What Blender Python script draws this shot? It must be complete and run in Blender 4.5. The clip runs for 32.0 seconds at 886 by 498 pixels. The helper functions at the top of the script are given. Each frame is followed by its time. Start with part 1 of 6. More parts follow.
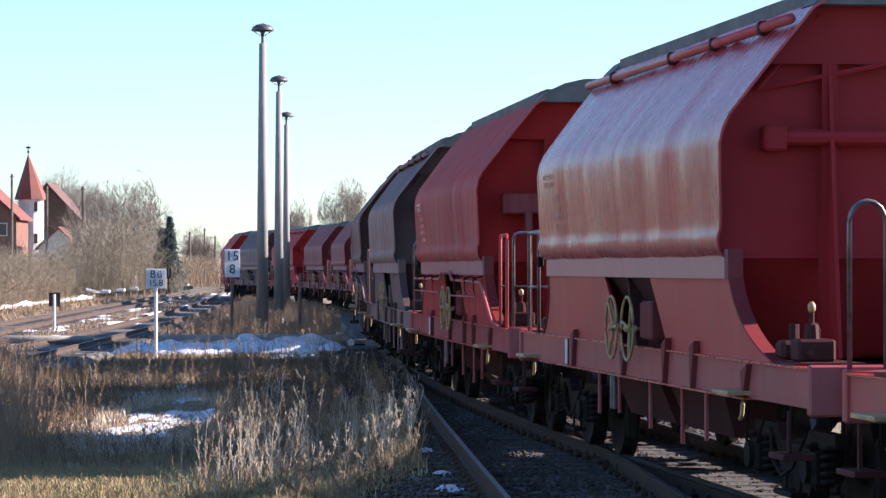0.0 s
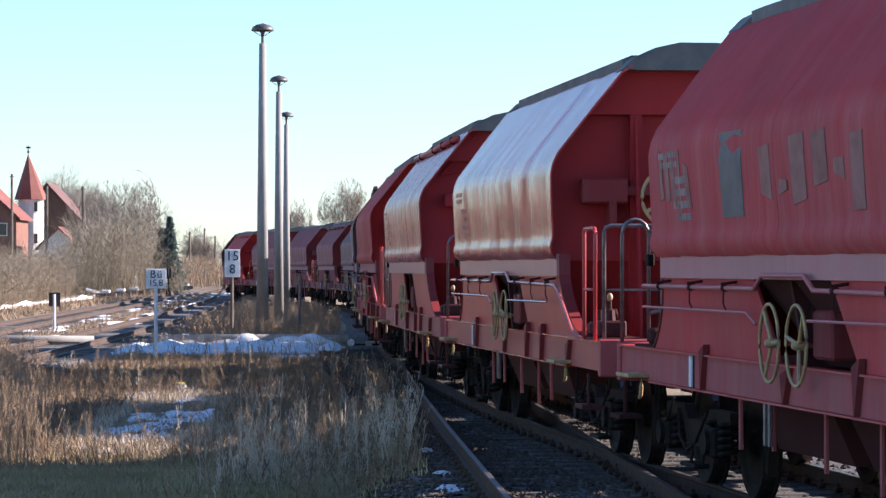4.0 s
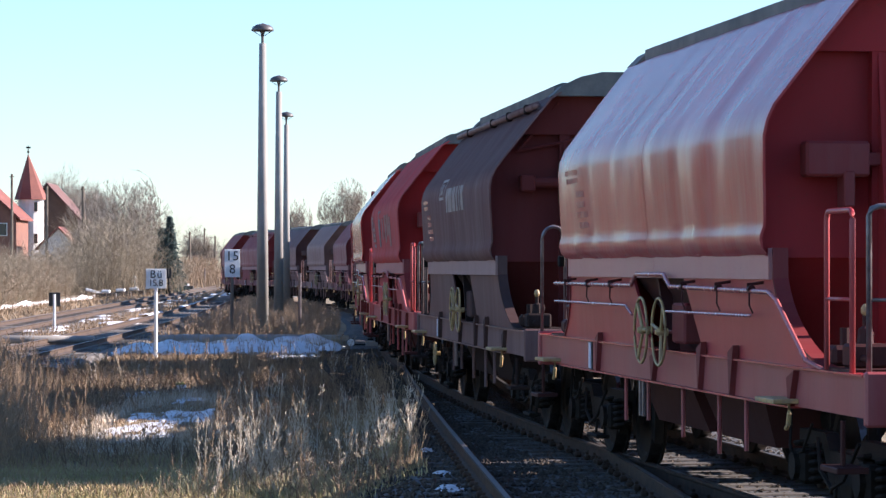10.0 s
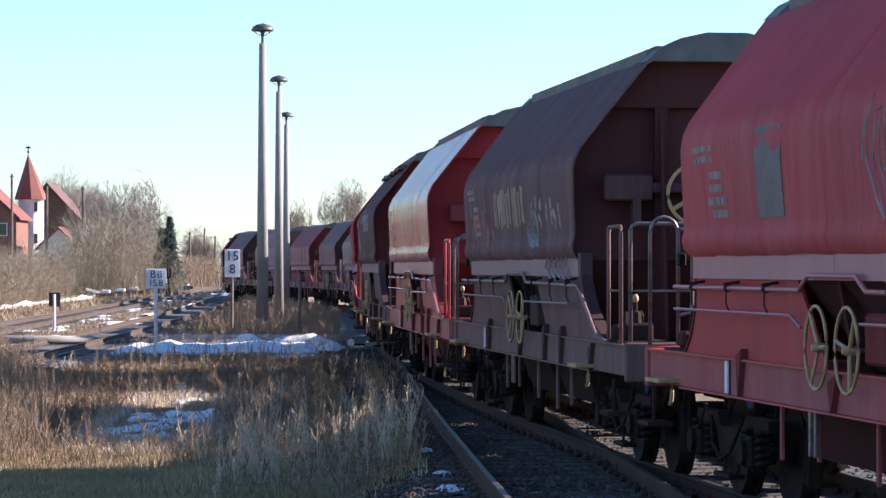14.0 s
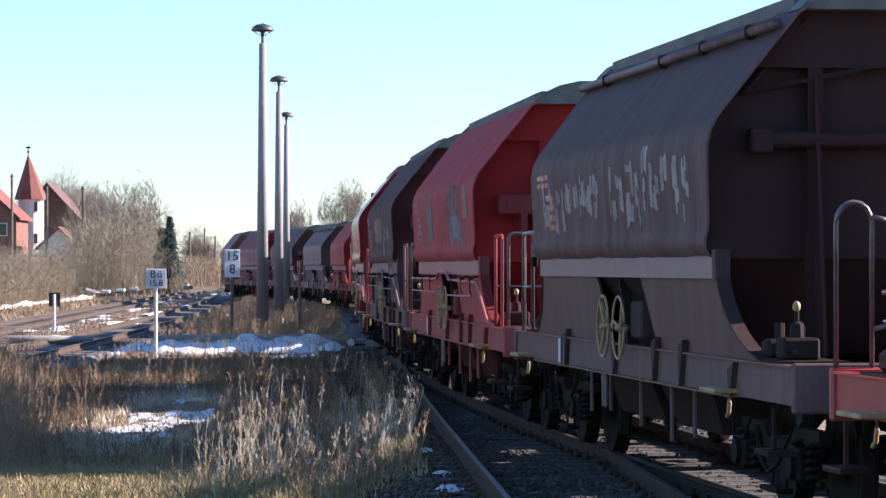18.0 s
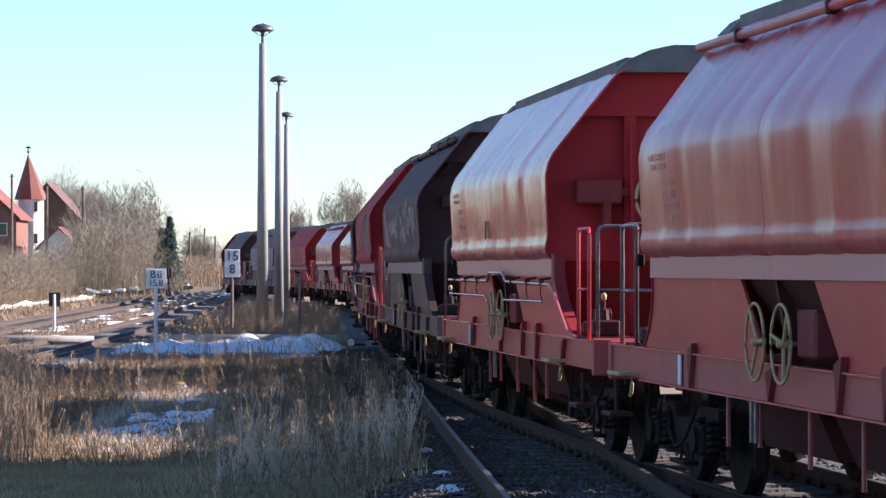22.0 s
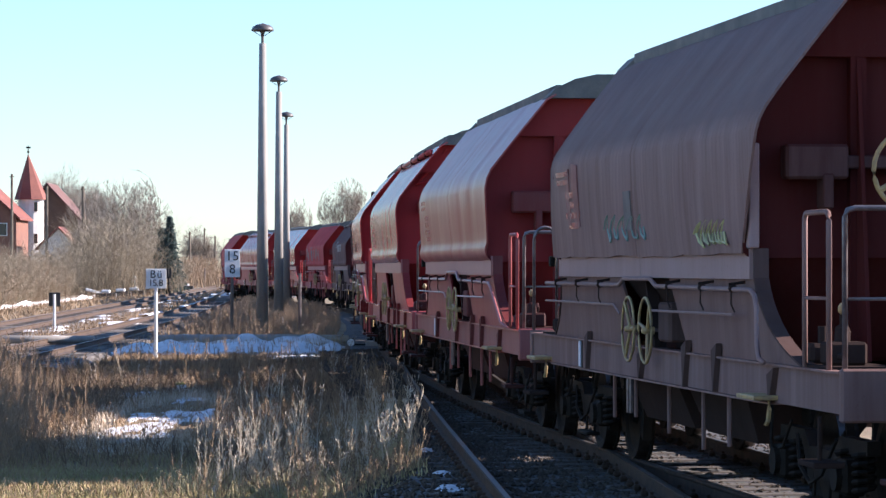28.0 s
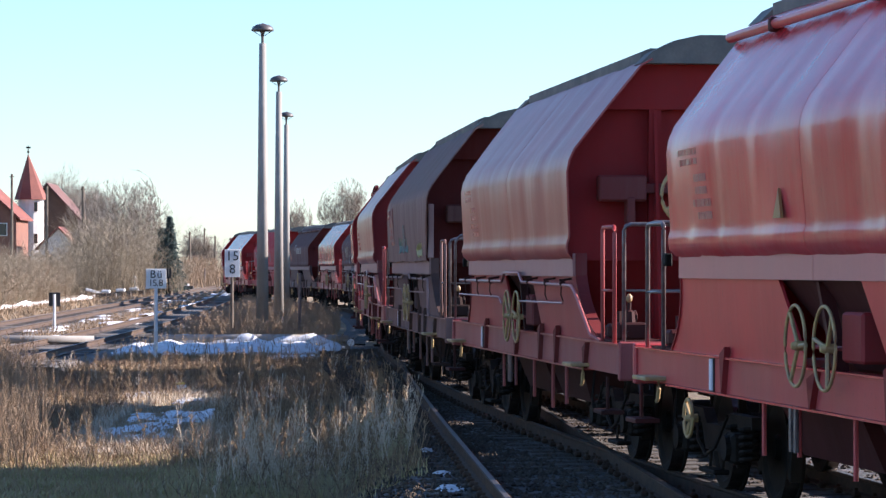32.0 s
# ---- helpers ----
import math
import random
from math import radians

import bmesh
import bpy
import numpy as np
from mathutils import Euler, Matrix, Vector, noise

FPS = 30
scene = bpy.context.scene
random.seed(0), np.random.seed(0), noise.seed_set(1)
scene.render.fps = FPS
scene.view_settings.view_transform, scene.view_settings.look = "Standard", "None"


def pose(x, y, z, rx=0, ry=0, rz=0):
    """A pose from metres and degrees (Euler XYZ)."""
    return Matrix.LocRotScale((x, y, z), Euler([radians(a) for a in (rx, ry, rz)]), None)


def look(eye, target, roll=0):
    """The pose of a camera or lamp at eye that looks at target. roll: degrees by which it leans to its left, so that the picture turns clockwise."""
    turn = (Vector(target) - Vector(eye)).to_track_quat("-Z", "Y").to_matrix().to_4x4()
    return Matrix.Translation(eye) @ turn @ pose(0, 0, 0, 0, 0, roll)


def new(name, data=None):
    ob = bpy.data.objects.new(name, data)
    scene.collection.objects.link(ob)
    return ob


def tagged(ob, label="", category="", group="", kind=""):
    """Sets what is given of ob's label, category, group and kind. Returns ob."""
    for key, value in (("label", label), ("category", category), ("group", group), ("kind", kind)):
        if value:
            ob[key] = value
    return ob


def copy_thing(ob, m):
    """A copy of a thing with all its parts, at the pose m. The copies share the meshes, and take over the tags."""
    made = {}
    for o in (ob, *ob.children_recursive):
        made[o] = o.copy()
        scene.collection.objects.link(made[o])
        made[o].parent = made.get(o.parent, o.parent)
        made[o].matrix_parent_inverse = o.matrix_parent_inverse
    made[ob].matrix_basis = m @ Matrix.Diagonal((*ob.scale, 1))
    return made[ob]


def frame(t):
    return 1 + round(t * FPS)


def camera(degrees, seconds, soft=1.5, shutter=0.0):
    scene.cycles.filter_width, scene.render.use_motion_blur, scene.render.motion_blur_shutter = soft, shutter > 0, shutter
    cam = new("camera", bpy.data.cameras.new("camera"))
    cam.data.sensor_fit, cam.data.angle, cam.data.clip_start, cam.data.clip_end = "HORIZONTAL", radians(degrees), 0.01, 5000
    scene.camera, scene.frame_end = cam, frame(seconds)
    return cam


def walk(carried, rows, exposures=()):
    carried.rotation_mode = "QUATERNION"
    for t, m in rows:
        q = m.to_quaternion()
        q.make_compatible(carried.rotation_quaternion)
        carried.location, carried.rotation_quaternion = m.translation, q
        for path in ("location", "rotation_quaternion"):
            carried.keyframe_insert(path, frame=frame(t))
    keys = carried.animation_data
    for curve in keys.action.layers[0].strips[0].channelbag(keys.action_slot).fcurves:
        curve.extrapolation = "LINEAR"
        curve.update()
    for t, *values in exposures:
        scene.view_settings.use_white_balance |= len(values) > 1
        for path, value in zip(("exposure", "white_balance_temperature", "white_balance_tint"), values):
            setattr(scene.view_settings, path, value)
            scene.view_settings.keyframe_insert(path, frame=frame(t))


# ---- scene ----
cam = camera(16.4, 32.0, soft=1.4)
EYE = (0.0, 0.0, 1.912)
walk(cam, [(0, pose(*EYE, 90.36, 0, 0)), (32, pose(*EYE, 90.36, 0, 0))], [(0, 1.5, 6000, 22), (32, 1.5, 6000, 22)])

# ---- light ----
SUN_UP, SUN_AZ = 25.0, 79.0            # degrees above the ground; azimuth clockwise from +y
world = bpy.data.worlds.new("sky")
scene.world = world
world.use_nodes = True
wn = world.node_tree
for n in list(wn.nodes):
    wn.nodes.remove(n)
sky = wn.nodes.new("ShaderNodeTexSky")
sky.sky_type = "NISHITA"
sky.sun_disc = False
sky.sun_elevation = radians(SUN_UP)
sky.sun_rotation = radians(SUN_AZ)
sky.air_density, sky.dust_density, sky.ozone_density = 1.28, 0.0, 5.0
back = wn.nodes.new("ShaderNodeBackground")
back.inputs["Strength"].default_value = 0.083
wout = wn.nodes.new("ShaderNodeOutputWorld")
cool = wn.nodes.new("ShaderNodeMix")
cool.data_type, cool.blend_type = "RGBA", "MULTIPLY"
cool.inputs[0].default_value = 1.0
# the low sky is a little colder than the model's
up = wn.nodes.new("ShaderNodeTexCoord")
part_z = wn.nodes.new("ShaderNodeSeparateXYZ")
tint = wn.nodes.new("ShaderNodeValToRGB")
tint.color_ramp.elements[0].color, tint.color_ramp.elements[1].color = (0.77, 0.945, 1.1, 1), (0.83, 0.955, 1.0, 1)
tint.color_ramp.elements[1].position = 0.16
wn.links.new(up.outputs["Generated"], part_z.inputs[0])
wn.links.new(part_z.outputs[2], tint.inputs[0])
wn.links.new(tint.outputs[0], cool.inputs[7])
wn.links.new(sky.outputs[0], cool.inputs[6])
wn.links.new(cool.outputs[2], back.inputs[0])
wn.links.new(back.outputs[0], wout.inputs[0])
sun = new("sun", bpy.data.lights.new("sun", "SUN"))
sun.data.energy, sun.data.angle, sun.data.color = 5.0, radians(0.5), (1.0, 0.9, 0.76)
_a, _e = radians(SUN_AZ), radians(SUN_UP)
sun.matrix_world = look((math.sin(_a) * math.cos(_e) * 60, math.cos(_a) * math.cos(_e) * 60, math.sin(_e) * 60), (0, 0, 0))


# ---- materials ----
class Mat:
    """Small helper round a node material."""

    def __init__(self, name):
        self.m = bpy.data.materials.new(name)
        self.m.use_nodes = True
        self.t = self.m.node_tree
        self.b = self.t.nodes["Principled BSDF"]

    def n(self, kind, **kw):
        node = self.t.nodes.new("ShaderNode" + kind)
        for key, val in kw.items():
            node.inputs[key].default_value = val
        return node

    def l(self, a, b):
        self.t.links.new(a, b)

    def coords(self, scale=(1, 1, 1), what="Object"):
        tc = self.n("TexCoord")
        mp = self.n("Mapping")
        mp.inputs["Scale"].default_value = scale
        self.l(tc.outputs[what], mp.inputs["Vector"])
        return mp.outputs[0]

    def noise(self, vec, scale, detail=4, rough=0.6):
        nd = self.n("TexNoise", Scale=scale, Detail=detail, Roughness=rough)
        self.l(vec, nd.inputs["Vector"])
        return nd.outputs["Fac"]

    def ramp(self, fac, a, b, lo=0.0, hi=1.0):
        r = self.n("ValToRGB")
        r.color_ramp.elements[0].position, r.color_ramp.elements[1].position = lo, hi
        r.color_ramp.elements[0].color = (*a, 1) if len(a) == 3 else a
        r.color_ramp.elements[1].color = (*b, 1) if len(b) == 3 else b
        self.l(fac, r.inputs[0])
        return r.outputs[0]

    def mix(self, fac, a, b, mode="MIX"):
        mx = self.t.nodes.new("ShaderNodeMix")
        mx.data_type, mx.blend_type = "RGBA", mode
        for sock, val in ((mx.inputs[0], fac), (mx.inputs[6], a), (mx.inputs[7], b)):
            if isinstance(val, (int, float)):
                sock.default_value = val
            elif isinstance(val, tuple):
                sock.default_value = (*val, 1)
            else:
                self.l(val, sock)
        return mx.outputs[2]

    def bump(self, height, strength=0.3, dist=0.01):
        bp = self.n("Bump", Strength=strength, Distance=dist)
        self.l(height, bp.inputs["Height"])
        self.l(bp.outputs[0], self.b.inputs["Normal"])

    def done(self, color=None, rough=0.6, metal=0.0):
        if isinstance(color, tuple):
            self.b.inputs["Base Color"].default_value = (*color, 1)
        elif color is not None:
            self.l(color, self.b.inputs["Base Color"])
        if isinstance(rough, (int, float)):
            self.b.inputs["Roughness"].default_value = rough
        else:
            self.l(rough, self.b.inputs["Roughness"])
        self.b.inputs["Metallic"].default_value = metal
        return self.m


def plain(name, a, b, scale=3.0, rough=0.7, metal=0.0, bump=0.2, stretch=(1, 1, 1), fine=40.0, shine=0.5):
    """Two tones mixed at two scales, with fine relief."""
    k = Mat(name)
    v = k.coords(stretch)
    big, small = k.noise(v, scale), k.noise(v, fine, 3)
    col = k.mix(k.ramp(big, (0, 0, 0), (1, 1, 1), 0.35, 0.65), a, b)
    col = k.mix(0.35, col, k.ramp(small, (0.25, 0.25, 0.25), (0.75, 0.75, 0.75)), "OVERLAY")
    k.bump(small, bump, 0.01)
    k.b.inputs["Specular IOR Level"].default_value = shine
    return k.done(col, rough, metal)


def wagon_paint(name, gloss, grime_shade=0.0, dusty=1.0, pale=0.0, shine=0.36):
    """Wagon paint: the object's own colour, with dust, rust runs and worn spots; its alpha says how dusty it is."""
    k = Mat(name)
    info = k.n("ObjectInfo")
    v = k.coords()
    shift = k.n("VectorMath")
    shift.operation = "ADD"
    k.l(v, shift.inputs[0])
    wide = k.n("Math")
    wide.operation = "MULTIPLY"
    wide.inputs[1].default_value = 37.0
    k.l(info.outputs["Random"], wide.inputs[0])
    k.l(wide.outputs[0], shift.inputs[1])
    stretch = k.n("Mapping")
    stretch.inputs["Scale"].default_value = (1.0, 1.0, 0.1)
    k.l(shift.outputs[0], stretch.inputs[0])
    big = k.noise(shift.outputs[0], 0.7, 4)
    runs = k.noise(stretch.outputs[0], 3.2, 5, 0.6)
    fine = k.noise(shift.outputs[0], 28, 4, 0.7)
    col = k.mix(k.ramp(big, (0, 0, 0), (0.32, 0.32, 0.32), 0.35, 0.7), info.outputs["Color"], (0.1, 0.016, 0.013))
    drips = k.noise(stretch.outputs[0], 11.0, 4, 0.65)
    dust = k.mix(0.3, k.ramp(runs, (0.25, 0.25, 0.25), (1, 1, 1), 0.32, 0.74), k.ramp(drips, (0.1, 0.1, 0.1), (1, 1, 1), 0.38, 0.66))
    dm = k.n("Math")
    dm.operation = "MULTIPLY"
    k.l(dust, dm.inputs[0])
    less = k.n("Math")
    less.operation = "MULTIPLY"
    less.inputs[1].default_value = dusty
    k.l(info.outputs["Alpha"], less.inputs[0])
    # rain keeps the slopes cleaner than the upright faces
    tilt = k.n("SeparateXYZ")
    k.l(k.coords(what="Normal"), tilt.inputs[0])
    held = k.n("Math")
    held.operation = "MULTIPLY"
    k.l(less.outputs[0], held.inputs[0])
    k.l(k.ramp(tilt.outputs[2], (1, 1, 1), (0.35, 0.35, 0.35), 0.2, 0.5), held.inputs[1])
    k.l(held.outputs[0], dm.inputs[1])
    col = k.mix(dm.outputs[0], col, k.mix(0.78, col, (0.56, 0.385, 0.355)))
    if pale:
        col = k.mix(pale, col, (0.52, 0.36, 0.33))
    # grime and painted-in shade together: pulls the paint towards near black
    if grime_shade:
        col = k.mix(grime_shade, col, (0.022, 0.017, 0.015))
    rust = k.n("Math")
    rust.operation = "MULTIPLY"
    rust.inputs[1].default_value = 0.5
    k.l(k.ramp(fine, (0, 0, 0), (1, 1, 1), 0.6, 0.75), rust.inputs[0])
    col = k.mix(rust.outputs[0], col, (0.1, 0.05, 0.035))
    relief = k.n("Math")
    relief.operation = "MULTIPLY_ADD"
    relief.inputs[1].default_value = 0.15
    k.l(fine, relief.inputs[0])
    k.l(runs, relief.inputs[2])
    k.bump(relief.outputs[0], 0.1, 0.02)
    rr = k.n("MapRange")
    rr.inputs["To Min"].default_value, rr.inputs["To Max"].default_value = gloss, gloss + 0.4
    rr.inputs["From Min"].default_value, rr.inputs["From Max"].default_value = 0.36, 0.56
    k.l(info.outputs["Alpha"], rr.inputs[0])
    sp = k.n("MapRange")
    sp.inputs["To Min"].default_value, sp.inputs["To Max"].default_value = shine, shine * 0.12
    sp.inputs["From Min"].default_value, sp.inputs["From Max"].default_value = 0.36, 0.56
    k.l(info.outputs["Alpha"], sp.inputs[0])
    k.l(sp.outputs[0], k.b.inputs["Specular IOR Level"])
    vary = k.n("Math")
    vary.operation = "MULTIPLY_ADD"
    vary.inputs[1].default_value = 0.14
    k.l(drips, vary.inputs[0])
    lower = k.n("Math")
    lower.operation = "SUBTRACT"
    lower.inputs[1].default_value = 0.07
    k.l(rr.outputs[0], lower.inputs[0])
    k.l(lower.outputs[0], vary.inputs[2])
    return k.done(col, vary.outputs[0])


PAINT = wagon_paint("wagon_paint", 0.2)
# end walls: shade between the wagons is darkened into this paint
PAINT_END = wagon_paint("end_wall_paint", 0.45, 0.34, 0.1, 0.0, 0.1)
PAINT_SIDE = wagon_paint("side_paint", 0.35, 0.0, 0.5, 0.02)
PAINT_BAND = wagon_paint("band_paint", 0.35, 0.0, 1.0, 0.52)
PAINT_MATTE = wagon_paint("matte_paint", 0.5, 0.0, 0.85, 0.0, 0.3)
PAINT_PIPE = wagon_paint("pipe_paint", 0.22, 0.0, 1.0, 0.22, 0.8)
# darker copy of the wagon red: shading on gussets and edges painted in
PAINT_GUSSET = wagon_paint("shaded_gusset_paint", 0.5, 0.6, 1.0, 0.0, 0.12)
PAINT_LOW = wagon_paint("sill_paint", 0.4, 0.22, 1.0, 0.1)
# underframe and recesses: grime plus their shade, both put into the colour
PAINT_DULL = wagon_paint("grimy_shaded_paint", 0.5, 0.91, 1.0, 0.0, 0.12)
PAINT_BARE = wagon_paint("rail_paint", 0.3)
IRON = plain("dark_iron", (0.008, 0.007, 0.006), (0.022, 0.017, 0.013), 4, 0.75, 0.0, shine=0.15)
TREAD = plain("worn_steel", (0.14, 0.13, 0.12), (0.07, 0.06, 0.055), 8, 0.35, 0.9)
ROOFGREY = plain("roof_grey", (0.1, 0.105, 0.1), (0.2, 0.19, 0.17), 1.5, 0.8)
YELLOW = plain("worn_yellow", (0.52, 0.36, 0.14), (0.34, 0.23, 0.12), 9, 0.5)
PALEMETAL = plain("pale_metal", (0.2, 0.17, 0.17), (0.11, 0.085, 0.085), 9, 0.32, 0.3)
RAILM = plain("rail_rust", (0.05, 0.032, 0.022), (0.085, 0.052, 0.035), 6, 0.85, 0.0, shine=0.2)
# rail rust copied paler, with the sun on the side tracks put into it
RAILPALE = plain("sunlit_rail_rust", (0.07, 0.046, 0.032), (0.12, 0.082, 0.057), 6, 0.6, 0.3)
RAILTOP = plain("rail_top", (0.1, 0.085, 0.075), (0.055, 0.043, 0.036), 3, 0.5, 0.3)
SLEEPER = plain("old_sleeper", (0.05, 0.042, 0.036), (0.09, 0.076, 0.064), 3, 0.9, 0, 0.5)
CONCRETE = plain("concrete", (0.23, 0.21, 0.185), (0.32, 0.3, 0.27), 2, 0.85, 0, 0.3, (1, 1, 0.3))
WHITE = plain("white_board", (0.78, 0.78, 0.76), (0.66, 0.66, 0.64), 6, 0.5)
BLACK = plain("black_paint", (0.015, 0.015, 0.015), (0.03, 0.03, 0.03), 6, 0.5)
LAMPTOP = plain("lamp_hood", (0.06, 0.055, 0.055), (0.1, 0.085, 0.08), 5, 0.5)
SNOW = plain("old_snow", (0.7, 0.7, 0.7), (0.52, 0.52, 0.51), 4, 0.75, 0, 0.4, (1, 1, 1), 12)
STRAW = plain("straw", (0.4, 0.28, 0.165), (0.24, 0.16, 0.09), 1.5, 0.85)
STRAWPALE = plain("pale_straw", (0.66, 0.55, 0.42), (0.46, 0.37, 0.26), 2, 0.85)
GREEN = plain("winter_grass", (0.3, 0.26, 0.1), (0.45, 0.36, 0.18), 1.2, 0.85)
BRUSH = plain("brush_wood", (0.37, 0.3, 0.205), (0.2, 0.16, 0.11), 0.6, 0.9)
GREENPALE = plain("faded_grass", (0.46, 0.4, 0.22), (0.34, 0.28, 0.15), 2, 0.85)
BALLASTSTONE = plain("ballast_stone", (0.105, 0.08, 0.058), (0.045, 0.035, 0.027), 14, 0.9, shine=0.2)
BRUSHDARK = plain("dark_brush", (0.21, 0.14, 0.09), (0.1, 0.068, 0.045), 0.6, 0.9)
BRUSHRED = plain("reddish_brush", (0.37, 0.26, 0.165), (0.22, 0.155, 0.1), 0.4, 0.9)
BARK = plain("bark", (0.2, 0.165, 0.13), (0.29, 0.245, 0.2), 1.2, 0.9)
SPRUCE = plain("spruce_needles", (0.03, 0.052, 0.048), (0.045, 0.075, 0.066), 1, 0.8)
ROOFBROWN = plain("brown_roof_tiles", (0.15, 0.07, 0.055), (0.11, 0.05, 0.042), 0.7, 0.8, 0, 0.3)
ROOFRED = plain("roof_tiles", (0.22, 0.07, 0.048), (0.16, 0.05, 0.038), 0.7, 0.8, 0, 0.3)
BRICK = plain("brick_wall", (0.22, 0.1, 0.065), (0.16, 0.07, 0.05), 1, 0.85)
RENDERED = plain("white_render", (0.74, 0.72, 0.68), (0.62, 0.6, 0.56), 0.8, 0.85)
TIMBER = plain("brown_timber", (0.13, 0.075, 0.05), (0.09, 0.052, 0.036), 0.8, 0.8)
GLASSDARK = plain("dark_pane", (0.02, 0.025, 0.03), (0.03, 0.03, 0.035), 2, 0.1, 0, 0.0)
POLEWOOD = plain("pole_wood", (0.13, 0.1, 0.075), (0.18, 0.145, 0.11), 1.5, 0.9)
GREYMARK = plain("faded_lettering", (0.36, 0.31, 0.29), (0.2, 0.16, 0.15), 5, 0.55)
BLUEWHITE = plain("label_plate", (0.75, 0.78, 0.85), (0.6, 0.63, 0.7), 9, 0.4)
DARKPATCH = plain("overpainted_grey", (0.11, 0.1, 0.1), (0.16, 0.14, 0.135), 4, 0.6)
WARN = plain("warning_yellow", (0.6, 0.42, 0.03), (0.5, 0.34, 0.03), 6, 0.5)
ORANGE = plain("yellow_plastic", (0.75, 0.62, 0.08), (0.6, 0.5, 0.1), 6, 0.4)


FAINT = plain("faint_lettering", (0.52, 0.22, 0.2), (0.46, 0.14, 0.13), 5, 0.22)
GOLDMARK = plain("sprayed_ochre", (0.3, 0.22, 0.15), (0.17, 0.11, 0.09), 4, 0.5)
DULLYELLOW = plain("dull_yellow_mark", (0.36, 0.2, 0.05), (0.3, 0.12, 0.05), 5, 0.4)
PINKMARK = plain("pale_paint_patch", (0.33, 0.15, 0.13), (0.22, 0.08, 0.07), 5, 0.6)
YELLOWMARK = plain("sprayed_yellow", (0.55, 0.5, 0.22), (0.45, 0.4, 0.2), 5, 0.6)
GREENMARK = plain("sprayed_green", (0.25, 0.34, 0.27), (0.2, 0.27, 0.22), 5, 0.6)


def ground_material():
    k = Mat("field_soil")
    v = k.coords()
    big, mid, fine = k.noise(v, 0.25, 5), k.noise(v, 1.6, 5), k.noise(v, 22, 5, 0.75)
    col = k.mix(k.ramp(big, (0, 0, 0), (1, 1, 1), 0.4, 0.62), (0.17, 0.12, 0.07), (0.29, 0.215, 0.13))
    col = k.mix(k.ramp(mid, (0, 0, 0), (0.8, 0.8, 0.8), 0.45, 0.7), col, (0.21, 0.19, 0.09))
    col = k.mix(0.6, col, k.ramp(fine, (0.1, 0.1, 0.1), (0.9, 0.9, 0.9)), "OVERLAY")
    k.bump(fine, 0.7, 0.04)
    return k.done(col, 0.95)


def ballast_material():
    k = Mat("ballast")
    v = k.coords()
    vo = k.n("TexVoronoi", Scale=17.0)
    k.l(v, vo.inputs["Vector"])
    big = k.noise(v, 0.9, 4)
    col = k.mix(0.75, k.ramp(big, (0.046, 0.034, 0.025), (0.082, 0.062, 0.044), 0.35, 0.65),
                vo.outputs["Color"], "OVERLAY")
    hs = k.n("HueSaturation", Saturation=0.25)
    k.l(col, hs.inputs["Color"])
    k.bump(vo.outputs["Distance"], 0.9, 0.03)
    return k.done(hs.outputs[0], 0.9)


SOIL, BALLAST = ground_material(), ballast_material()
GREYBALLAST = plain("grey_ballast", (0.17, 0.145, 0.12), (0.085, 0.07, 0.056), 1.6, 0.9, 0, 0.7, (1, 1, 1), 18)
PALEBALLAST = plain("pale_ballast", (0.2, 0.155, 0.11), (0.11, 0.088, 0.064), 0.9, 0.9, 0, 0.6, (1, 1, 1), 18)


# ---- mesh helpers ----
def mesh_of(bm, name, mat, smooth=False):
    me = bpy.data.meshes.new(name)
    bm.to_mesh(me)
    bm.free()
    for m in (mat if isinstance(mat, (list, tuple)) else [mat]):
        me.materials.append(m)
    if smooth:
        me.polygons.foreach_set("use_smooth", [True] * len(me.polygons))
        me.update()
    return me


def part(name, bm, mat, parent, label="", smooth=False):
    ob = new(name, mesh_of(bm, name, mat, smooth))
    ob.parent = parent
    if label:
        ob["label"] = label
    return ob


def thing(name, bm, mat, label, category, group="", kind="", smooth=False):
    return tagged(new(name, mesh_of(bm, name, mat, smooth)), label, category, group, kind)


def empty(name, m, label, category, group="", kind=""):
    ob = new(name)
    ob.empty_display_size = 0.2
    ob.matrix_basis = m
    return tagged(ob, label, category, group, kind)


def box(bm, x0, x1, y0, y1, z0, z1, bevel=0.0, m=None):
    r = bmesh.ops.create_cube(bm, size=1.0)
    vs = r["verts"]
    for w in vs:
        w.co = Vector(((x0 + x1) / 2 + w.co.x * (x1 - x0), (y0 + y1) / 2 + w.co.y * (y1 - y0), (z0 + z1) / 2 + w.co.z * (z1 - z0)))
    if bevel:
        es = list({e for w in vs for e in w.link_edges})
        bv = bmesh.ops.bevel(bm, geom=es, offset=bevel, segments=1, affect="EDGES")
        vs = list({w for f in bv["faces"] for w in f.verts} | {w for w in vs if w.is_valid})
    if m is not None:
        bmesh.ops.transform(bm, matrix=m, verts=vs)
    return vs


